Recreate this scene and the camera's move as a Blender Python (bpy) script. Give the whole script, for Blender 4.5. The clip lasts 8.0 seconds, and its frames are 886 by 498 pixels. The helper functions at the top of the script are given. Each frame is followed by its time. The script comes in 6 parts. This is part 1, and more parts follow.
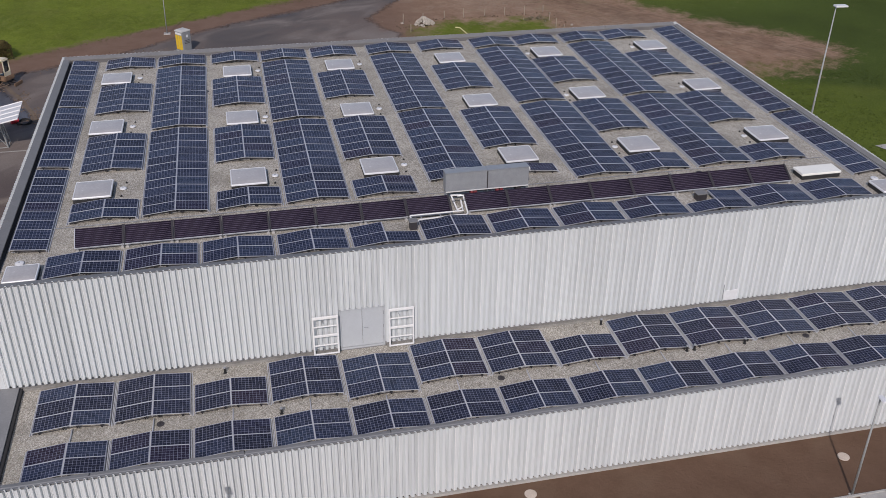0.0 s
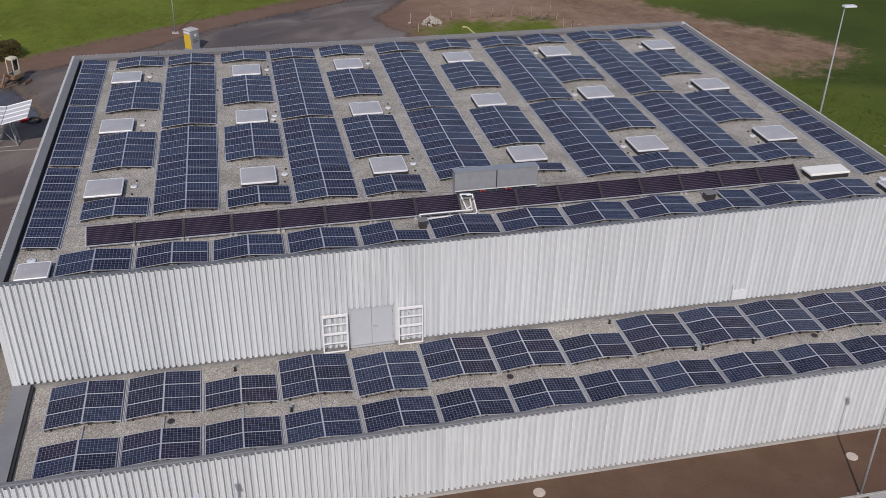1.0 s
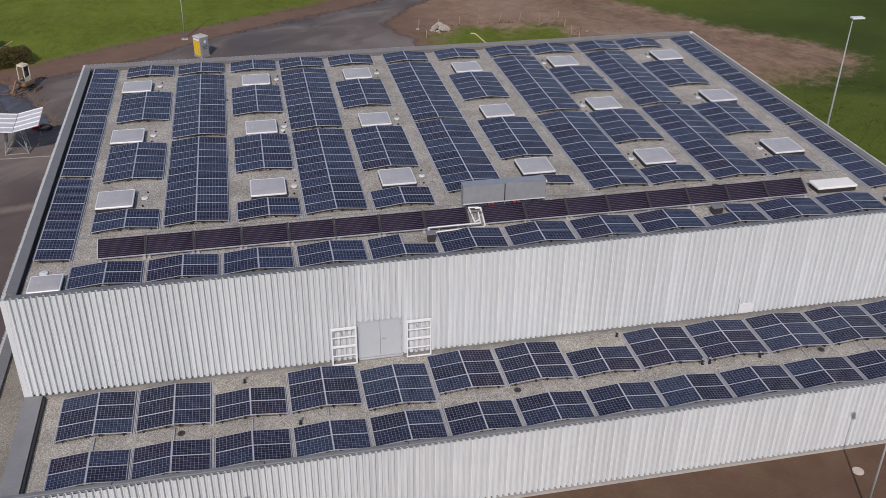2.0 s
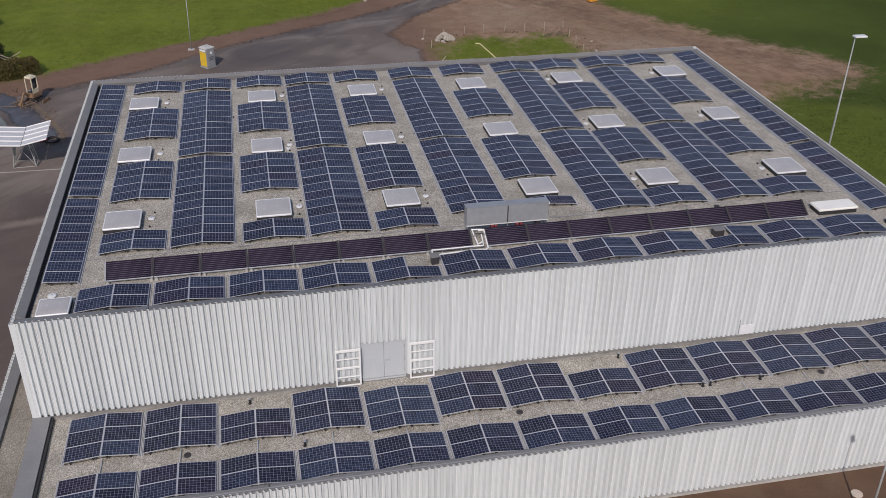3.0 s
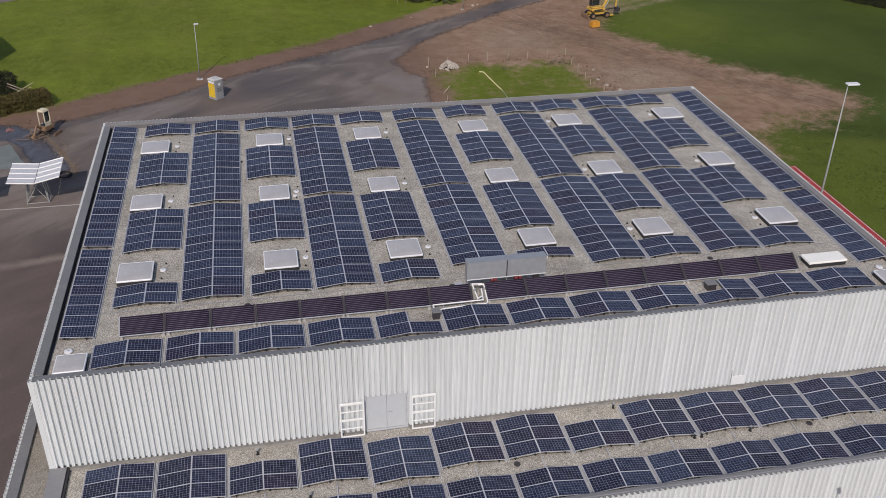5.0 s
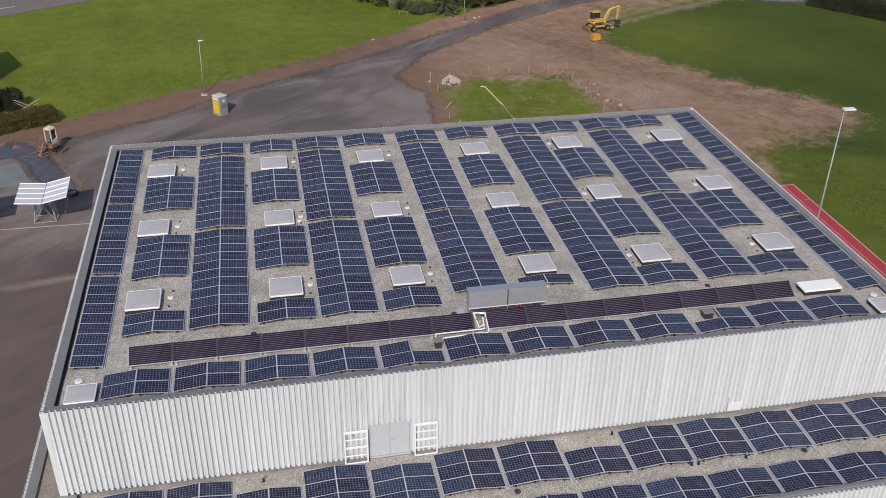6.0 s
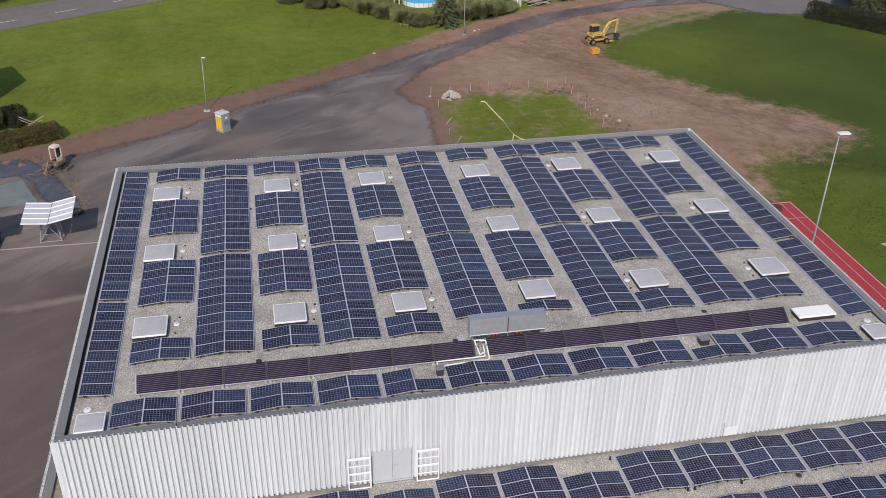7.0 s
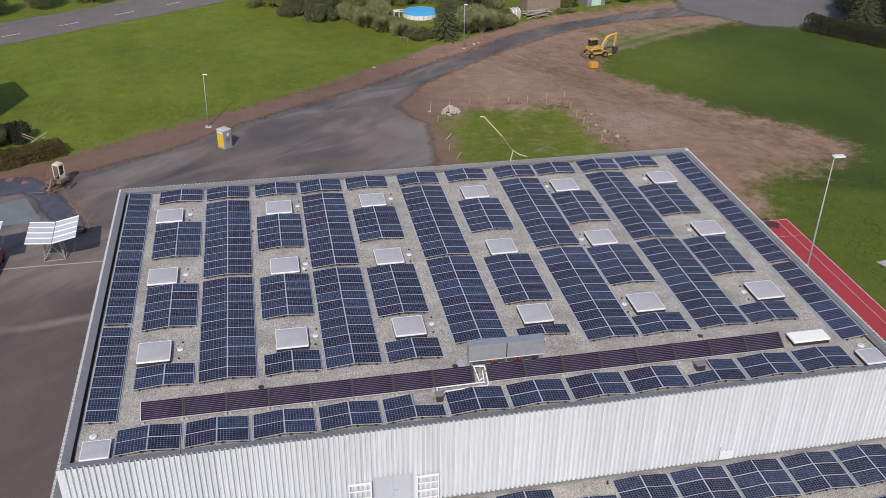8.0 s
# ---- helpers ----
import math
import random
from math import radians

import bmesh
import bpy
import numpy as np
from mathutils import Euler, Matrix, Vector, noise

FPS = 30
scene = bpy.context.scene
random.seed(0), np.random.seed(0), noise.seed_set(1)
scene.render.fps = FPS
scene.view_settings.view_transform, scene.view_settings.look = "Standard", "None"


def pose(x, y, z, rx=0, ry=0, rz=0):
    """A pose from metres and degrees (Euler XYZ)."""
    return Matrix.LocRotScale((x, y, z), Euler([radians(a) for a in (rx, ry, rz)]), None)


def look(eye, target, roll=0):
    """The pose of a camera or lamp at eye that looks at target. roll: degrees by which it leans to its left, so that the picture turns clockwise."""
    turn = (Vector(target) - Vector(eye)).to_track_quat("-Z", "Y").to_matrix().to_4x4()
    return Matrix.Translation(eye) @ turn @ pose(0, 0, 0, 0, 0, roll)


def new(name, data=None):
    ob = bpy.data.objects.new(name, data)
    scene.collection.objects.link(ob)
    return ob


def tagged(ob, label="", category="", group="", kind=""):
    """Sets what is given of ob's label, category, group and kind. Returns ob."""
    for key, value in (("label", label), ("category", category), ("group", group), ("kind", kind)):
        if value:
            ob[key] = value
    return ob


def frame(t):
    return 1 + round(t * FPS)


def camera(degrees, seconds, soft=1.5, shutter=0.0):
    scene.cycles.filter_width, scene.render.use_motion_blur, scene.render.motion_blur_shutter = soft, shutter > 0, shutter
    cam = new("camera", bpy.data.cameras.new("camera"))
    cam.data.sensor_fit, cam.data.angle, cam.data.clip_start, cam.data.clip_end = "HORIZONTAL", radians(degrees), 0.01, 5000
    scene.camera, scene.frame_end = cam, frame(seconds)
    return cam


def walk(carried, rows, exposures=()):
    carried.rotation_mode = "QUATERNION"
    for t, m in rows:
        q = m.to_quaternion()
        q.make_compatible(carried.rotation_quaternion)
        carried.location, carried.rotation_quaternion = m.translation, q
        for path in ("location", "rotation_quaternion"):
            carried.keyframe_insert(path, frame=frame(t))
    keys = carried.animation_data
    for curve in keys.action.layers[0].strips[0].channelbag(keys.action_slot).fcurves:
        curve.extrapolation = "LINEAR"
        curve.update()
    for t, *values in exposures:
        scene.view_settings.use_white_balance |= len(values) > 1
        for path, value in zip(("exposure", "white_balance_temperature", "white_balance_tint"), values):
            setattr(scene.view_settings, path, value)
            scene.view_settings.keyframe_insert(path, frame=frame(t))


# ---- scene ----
cam = camera(49.8, 8.0, soft=0.38)
PATH = [
    (0, (12.107, -39.187, 31.962), (12.494, -37.494, 30.97), 0.6),
    (0.5, (11.96, -39.238, 31.935), (12.343, -37.545, 30.942), 0.6),
    (1, (11.858, -39.282, 32.003), (12.235, -37.587, 31.01), 0.6),
    (1.5, (11.763, -39.263, 32.27), (12.133, -37.566, 31.278), 0.6),
    (3, (11.878, -39.049, 34.046), (12.231, -37.351, 33.051), 0.6),
    (3.5, (11.967, -39.042, 34.822), (12.316, -37.341, 33.83), 0.6),
    (4, (12.031, -39.108, 35.733), (12.378, -37.406, 34.741), 0.6),
    (4.5, (12.046, -39.175, 36.551), (12.391, -37.473, 35.558), 0.6),
    (6, (11.97, -39.239, 39.504), (12.309, -37.539, 38.508), 0.6),
    (6.5, (11.927, -39.27, 40.392), (12.268, -37.57, 39.396), 0.6),
    (7, (11.838, -39.305, 41.424), (12.178, -37.604, 40.428), 0.6),
    (7.5, (11.828, -39.318, 42.409), (12.168, -37.617, 41.414), 0.6),
    (8, (11.82, -39.303, 43.107), (12.161, -37.6, 42.115), 0.6),
]
walk(cam, [(t, look(eye, target, roll)) for t, eye, target, roll in PATH],
     exposures=[(0, -0.28, 6620, 17), (1.5, -0.27, 6650, 17), (4.5, -0.22, 6830, 16), (6, 0.01, 6770, 16), (8, 0.10, 6560, 16)])

# ---- sky, sun ----
SUN_EL, SUN_AZ = 39.5, (-0.315, -0.949)          # height in degrees; level direction towards the sun
world = bpy.data.worlds.new("sky")
scene.world = world
world.use_nodes = True
wn = world.node_tree.nodes
sky = wn.new("ShaderNodeTexSky")
sky.sky_type, sky.sun_disc = "NISHITA", False
sky.sun_elevation, sky.sun_rotation = radians(SUN_EL), math.atan2(SUN_AZ[0], SUN_AZ[1])
world.node_tree.links.new(sky.outputs[0], wn["Background"].inputs[0])
wn["Background"].inputs[1].default_value = 0.13
sun = new("sun", bpy.data.lights.new("sun", "SUN"))
sun.data.energy, sun.data.angle, sun.data.color = 3.2, radians(0.53), (1.0, 0.955, 0.89)
sun.matrix_world = look((SUN_AZ[0] * 60, SUN_AZ[1] * 60, 60 * math.tan(radians(SUN_EL))), (0, 0, 0))

# ---- node helpers ----
def material(name, rough=0.7, metal=0.0, spec=0.5):
    m = bpy.data.materials.new(name)
    m.use_nodes = True
    b = m.node_tree.nodes["Principled BSDF"]
    b.inputs["Roughness"].default_value, b.inputs["Metallic"].default_value = rough, metal
    b.inputs["Specular IOR Level"].default_value = spec
    return m, m.node_tree, b


def node(nt, kind, **given):
    n = nt.nodes.new(kind)
    for key, value in given.items():
        n.inputs[key].default_value = value
    return n


def coords(nt, scale=(1, 1, 1), kind="Object"):
    t = nt.nodes.new("ShaderNodeTexCoord")
    mp = nt.nodes.new("ShaderNodeMapping")
    mp.inputs["Scale"].default_value = scale
    nt.links.new(t.outputs[kind], mp.inputs[0])
    return mp.outputs[0]


def noise_of(nt, vec, scale, detail=4.0, rough=0.6):
    n = node(nt, "ShaderNodeTexNoise", Scale=scale, Detail=detail, Roughness=rough)
    nt.links.new(vec, n.inputs["Vector"])
    return n.outputs["Fac"]


def ramp(nt, fac, *stops):
    r = nt.nodes.new("ShaderNodeValToRGB")
    e = r.color_ramp.elements
    while len(e) < len(stops):
        e.new(0.5)
    for k, (at, col) in zip(e, stops):
        k.position = at
        k.color = (*col, 1) if isinstance(col, tuple) else (col, col, col, 1)
    nt.links.new(fac, r.inputs[0])
    return r.outputs[0]


def mix(nt, fac, a, b, kind="MIX"):
    m = nt.nodes.new("ShaderNodeMix")
    m.data_type, m.blend_type = "RGBA", kind
    for sock, value in ((m.inputs[0], fac), (m.inputs[6], a), (m.inputs[7], b)):
        if isinstance(value, (int, float)):
            sock.default_value = value
        elif isinstance(value, tuple):
            sock.default_value = (*value, 1)
        else:
            nt.links.new(value, sock)
    return m.outputs[2]


def maths(nt, op, a, b=0.0, c=0.0):
    m = nt.nodes.new("ShaderNodeMath")
    m.operation = op
    for sock, value in zip(m.inputs, (a, b, c)):
        if isinstance(value, (int, float)):
            sock.default_value = value
        else:
            nt.links.new(value, sock)
    return m.outputs[0]


def bump(nt, b, height, strength=0.3, dist=0.02):
    n = node(nt, "ShaderNodeBump", Strength=strength, Distance=dist)
    nt.links.new(height, n.inputs["Height"])
    nt.links.new(n.outputs[0], b.inputs["Normal"])


def attribute(nt, name):
    a = nt.nodes.new("ShaderNodeAttribute")
    a.attribute_name = name
    return a.outputs["Fac"]


def object_random(nt):
    return nt.nodes.new("ShaderNodeObjectInfo").outputs["Random"]


def plain(name, colour, rough=0.6, metal=0.0, vary=0.25, scale=3.0, relief=0.0):
    """A painted or bare surface with grain and blotches of its own."""
    m, nt, b = material(name, rough, metal)
    v = coords(nt)
    n = maths(nt, "MULTIPLY", noise_of(nt, v, scale), noise_of(nt, v, scale * 9, 3))
    dark = tuple(c * (1 - vary) for c in colour)
    light = tuple(min(1, c * (1 + vary)) for c in colour)
    nt.links.new(ramp(nt, n, (0.1, dark), (0.45, light)), b.inputs["Base Color"])
    nt.links.new(maths(nt, "ADD", maths(nt, "MULTIPLY", n, 0.3), rough - 0.07), b.inputs["Roughness"])
    if relief:
        bump(nt, b, n, relief)
    return m


# ---- materials ----
def make_cells():
    """Ten by six dark blue cells behind glass, on a white back sheet."""
    m, nt, b = material("solar_cells", 0.16, 0.0, 0.06)
    sep = nt.nodes.new("ShaderNodeSeparateXYZ")
    nt.links.new(coords(nt), sep.inputs[0])
    u = maths(nt, "MULTIPLY_ADD", sep.outputs[0], 1 / 0.1605, 5.0)
    v = maths(nt, "MULTIPLY_ADD", sep.outputs[1], 1 / 0.1605, 3.0)
    du = maths(nt, "ABSOLUTE", maths(nt, "SUBTRACT", maths(nt, "FRACT", u), 0.5))
    dv = maths(nt, "ABSOLUTE", maths(nt, "SUBTRACT", maths(nt, "FRACT", v), 0.5))
    gap = maths(nt, "GREATER_THAN", maths(nt, "MAXIMUM", du, dv), 0.464)
    corner = maths(nt, "GREATER_THAN", maths(nt, "ADD", du, dv), 0.90)
    border = maths(nt, "MAXIMUM", maths(nt, "GREATER_THAN", maths(nt, "ABSOLUTE", sep.outputs[0]), 0.797),
                   maths(nt, "GREATER_THAN", maths(nt, "ABSOLUTE", sep.outputs[1]), 0.478))
    line = maths(nt, "MAXIMUM", maths(nt, "MAXIMUM", gap, corner), border)
    cell = nt.nodes.new("ShaderNodeCombineXYZ")
    nt.links.new(maths(nt, "FLOOR", u), cell.inputs[0])
    nt.links.new(maths(nt, "FLOOR", v), cell.inputs[1])
    nt.links.new(maths(nt, "MULTIPLY", object_random(nt), 97.0), cell.inputs[2])
    white = nt.nodes.new("ShaderNodeTexWhiteNoise")
    nt.links.new(cell.outputs[0], white.inputs[0])
    tone = ramp(nt, object_random(nt), (0.0, (0.014, 0.017, 0.033)), (0.35, (0.018, 0.023, 0.046)), (0.65, (0.023, 0.032, 0.062)),
                (0.85, (0.027, 0.040, 0.072)), (0.93, (0.018, 0.018, 0.040)), (1.0, (0.024, 0.019, 0.036)))
    blue = mix(nt, 1.0, tone, ramp(nt, white.outputs["Value"], (0.0, 0.7), (1.0, 1.25)), "MULTIPLY")
    dust = ramp(nt, noise_of(nt, coords(nt, kind="Object"), 1.7, 5), (0.45, 0.0), (0.8, 0.05))
    blue = mix(nt, dust, blue, (0.30, 0.29, 0.27))
    nt.links.new(mix(nt, line, blue, (0.215, 0.230, 0.315)), b.inputs["Base Color"])
    nt.links.new(maths(nt, "MULTIPLY_ADD", noise_of(nt, coords(nt), 4.0), 0.14, 0.12), b.inputs["Roughness"])
    return m


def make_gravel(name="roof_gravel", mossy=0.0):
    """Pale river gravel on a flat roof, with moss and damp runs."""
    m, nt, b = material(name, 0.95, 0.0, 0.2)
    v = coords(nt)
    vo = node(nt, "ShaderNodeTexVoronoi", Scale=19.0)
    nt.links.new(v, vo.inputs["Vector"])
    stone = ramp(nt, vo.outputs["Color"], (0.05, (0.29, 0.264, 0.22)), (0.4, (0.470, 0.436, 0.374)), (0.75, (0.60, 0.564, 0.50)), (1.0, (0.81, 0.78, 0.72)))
    # Stones darken towards their edges: the shade between them is in the colour.
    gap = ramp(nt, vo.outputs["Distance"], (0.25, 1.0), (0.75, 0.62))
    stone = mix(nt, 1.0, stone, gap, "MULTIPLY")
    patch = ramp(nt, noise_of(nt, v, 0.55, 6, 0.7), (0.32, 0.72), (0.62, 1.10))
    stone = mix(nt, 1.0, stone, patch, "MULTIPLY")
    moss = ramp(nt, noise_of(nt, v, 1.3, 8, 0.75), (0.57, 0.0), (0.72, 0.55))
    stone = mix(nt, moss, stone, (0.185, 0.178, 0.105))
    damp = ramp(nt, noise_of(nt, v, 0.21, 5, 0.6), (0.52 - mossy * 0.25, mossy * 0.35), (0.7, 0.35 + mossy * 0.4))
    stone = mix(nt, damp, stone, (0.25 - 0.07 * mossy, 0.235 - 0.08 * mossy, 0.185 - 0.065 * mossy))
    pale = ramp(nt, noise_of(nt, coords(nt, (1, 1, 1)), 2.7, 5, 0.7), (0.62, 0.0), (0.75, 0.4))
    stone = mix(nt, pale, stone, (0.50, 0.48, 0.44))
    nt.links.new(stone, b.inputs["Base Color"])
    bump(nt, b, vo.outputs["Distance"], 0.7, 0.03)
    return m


def make_cladding():
    m, nt, b = material("white_steel_cladding", 0.42, 0.0, 0.45)
    v = coords(nt, (1, 1, 1))
    streak = noise_of(nt, coords(nt, (7, 7, 0.25)), 1.0, 5, 0.7)
    grime = ramp(nt, streak, (0.35, (0.562, 0.592, 0.606)), (0.6, (0.650, 0.680, 0.690)))
    grime = mix(nt, ramp(nt, noise_of(nt, v, 0.5, 5), (0.50, 0.0), (0.75, 0.4)), grime, (0.592, 0.606, 0.595))
    one = ramp(nt, object_random(nt), (0.0, 0.95), (1.0, 1.03))
    nt.links.new(mix(nt, 1.0, grime, one, "MULTIPLY"), b.inputs["Base Color"])
    nt.links.new(maths(nt, "MULTIPLY_ADD", streak, 0.25, 0.3), b.inputs["Roughness"])
    return m


def make_ground():
    """Meadow, bare earth and rolled soil on one sheet, blended by their own areas."""
    m, nt, b = material("ground_soil_and_grass", 0.95, 0.0, 0.15)
    v = coords(nt)
    fine, mid, big = noise_of(nt, v, 5.0, 6, 0.75), noise_of(nt, v, 0.5, 6, 0.7), noise_of(nt, v, 0.06, 5, 0.6)
    tuft = node(nt, "ShaderNodeTexVoronoi", Scale=2.2)
    nt.links.new(v, tuft.inputs["Vector"])
    grass = ramp(nt, fine, (0.25, (0.090, 0.118, 0.013)), (0.5, (0.128, 0.165, 0.018)), (0.75, (0.170, 0.204, 0.030)))
    grass = mix(nt, 1.0, grass, ramp(nt, big, (0.3, 0.80), (0.7, 1.14)), "MULTIPLY")
    grass = mix(nt, 1.0, grass, ramp(nt, mid, (0.3, 0.84), (0.7, 1.16)), "MULTIPLY")
    clump = node(nt, "ShaderNodeTexNoise", Scale=1.5, Detail=3.0, Roughness=0.6, Distortion=0.4)
    nt.links.new(coords(nt, (1.0, 0.55, 1)), clump.inputs["Vector"])
    drift = ramp(nt, noise_of(nt, v, 0.11, 4), (0.42, 0.0), (0.6, 1.0))
    grass = mix(nt, maths(nt, "MULTIPLY", drift, ramp(nt, clump.outputs["Fac"], (0.50, 0.0), (0.62, 0.55))), grass, (0.150, 0.178, 0.036))
    grass = mix(nt, maths(nt, "MULTIPLY", drift, ramp(nt, clump.outputs["Fac"], (0.36, 0.55), (0.46, 0.0))), grass, (0.092, 0.126, 0.016))
    weeds = maths(nt, "MULTIPLY", ramp(nt, mid, (0.5, 0.0), (0.68, 1.0)), ramp(nt, tuft.outputs["Distance"], (0.1, 1.0), (0.45, 0.0)))
    grass = mix(nt, maths(nt, "MULTIPLY", weeds, 0.5), grass, (0.200, 0.225, 0.055))
    yellow = ramp(nt, noise_of(nt, v, 0.16, 5, 0.65), (0.52, 0.0), (0.72, 0.45))
    grass = mix(nt, yellow, grass, (0.165, 0.170, 0.038))
    # Crop's own darker green, deepened further to stand in for cloud shade.
    crop = ramp(nt, fine, (0.25, (0.043, 0.063, 0.011)), (0.55, (0.061, 0.088, 0.015)), (0.8, (0.084, 0.114, 0.023)))
    crop = mix(nt, 1.0, crop, ramp(nt, noise_of(nt, v, 0.09, 5), (0.3, 0.75), (0.7, 1.1)), "MULTIPLY")
    grass = mix(nt, attribute(nt, "crop"), grass, crop)
    swirl = node(nt, "ShaderNodeTexNoise", Scale=0.30, Detail=9.0, Roughness=0.72, Distortion=1.3)
    nt.links.new(coords(nt, (0.9, 1.25, 1)), swirl.inputs["Vector"])
    track = swirl.outputs["Fac"]
    along = nt.nodes.new("ShaderNodeMapping")
    along.vector_type = "TEXTURE"
    along.inputs["Rotation"].default_value, along.inputs["Scale"].default_value = (0, 0, radians(-57)), (4.2, 1.3, 1)
    nt.links.new(v, along.inputs[0])
    tyre = node(nt, "ShaderNodeTexNoise", Scale=1.1, Detail=5.0, Roughness=0.62, Distortion=1.7)
    nt.links.new(along.outputs[0], tyre.inputs["Vector"])
    earth = ramp(nt, mid, (0.25, (0.190, 0.114, 0.074)), (0.5, (0.270, 0.172, 0.115)), (0.75, (0.345, 0.242, 0.170)))
    earth = mix(nt, ramp(nt, track, (0.50, 0.0), (0.66, 0.55)), earth, (0.185, 0.112, 0.074))
    earth = mix(nt, ramp(nt, track, (0.30, 0.6), (0.44, 0.0)), earth, (0.34, 0.265, 0.20))
    earth = mix(nt, ramp(nt, fine, (0.6, 0.0), (0.8, 0.22)), earth, (0.33, 0.26, 0.20))
    tread = maths(nt, "MULTIPLY", ramp(nt, tyre.outputs["Fac"], (0.50, 0.0), (0.60, 0.55)), maths(nt, "MULTIPLY", attribute(nt, "worked"), ramp(nt, track, (0.38, 0.3), (0.55, 1.0))))
    earth = mix(nt, tread, earth, (0.145, 0.095, 0.062))
    earth = mix(nt, maths(nt, "MULTIPLY", attribute(nt, "worked"), ramp(nt, tyre.outputs["Fac"], (0.34, 0.5), (0.42, 0.0))), earth, (0.33, 0.255, 0.185))
    earth = mix(nt, maths(nt, "MULTIPLY", attribute(nt, "stony"), ramp(nt, fine, (0.42, 0.0), (0.6, 0.75))), earth, (0.36, 0.315, 0.25))
    earth = mix(nt, maths(nt, "MULTIPLY", attribute(nt, "turned"), ramp(nt, mid, (0.3, 0.75), (0.62, 0.2))), earth, (0.145, 0.096, 0.066))
    trodden = maths(nt, "MULTIPLY", attribute(nt, "path"), ramp(nt, noise_of(nt, v, 0.7, 5, 0.7), (0.35, 0.25), (0.6, 0.9)))
    stubble = maths(nt, "MULTIPLY", ramp(nt, big, (0.55, 0.0), (0.66, 1.0)), ramp(nt, mid, (0.5, 0.0), (0.64, 0.4)))
    earth = mix(nt, stubble, earth, (0.115, 0.125, 0.045))
    earth = mix(nt, attribute(nt, "red"), earth, ramp(nt, track, (0.35, (0.125, 0.074, 0.054)), (0.65, (0.185, 0.122, 0.092))))
    rolled = ramp(nt, mid, (0.3, (0.112, 0.066, 0.043)), (0.7, (0.150, 0.092, 0.062)))
    rolled = mix(nt, ramp(nt, fine, (0.66, 0.0), (0.8, 0.4)), rolled, (0.24, 0.18, 0.13))
    rolled = mix(nt, ramp(nt, noise_of(nt, v, 0.33, 4, 0.6), (0.5, 0.0), (0.68, 0.35)), rolled, (0.165, 0.112, 0.076))
    earth = mix(nt, attribute(nt, "rolled"), earth, rolled)
    wob = maths(nt, "MULTIPLY", maths(nt, "SUBTRACT", maths(nt, "ADD", mid, maths(nt, "MULTIPLY", fine, 0.6)), 0.8), 1.5)
    lie = maths(nt, "ADD", attribute(nt, "earth"), wob)
    lay = mix(nt, ramp(nt, lie, (0.27, 0.0), (0.73, 1.0)), grass, earth)
    nt.links.new(mix(nt, trodden, lay, (0.255, 0.205, 0.130)), b.inputs["Base Color"])
    rut = maths(nt, "MULTIPLY", maths(nt, "MULTIPLY", tyre.outputs["Fac"], attribute(nt, "worked")), maths(nt, "MULTIPLY", attribute(nt, "earth"), 4.0))
    bump(nt, b, maths(nt, "ADD", fine, rut), 0.6, 0.1)
    return m


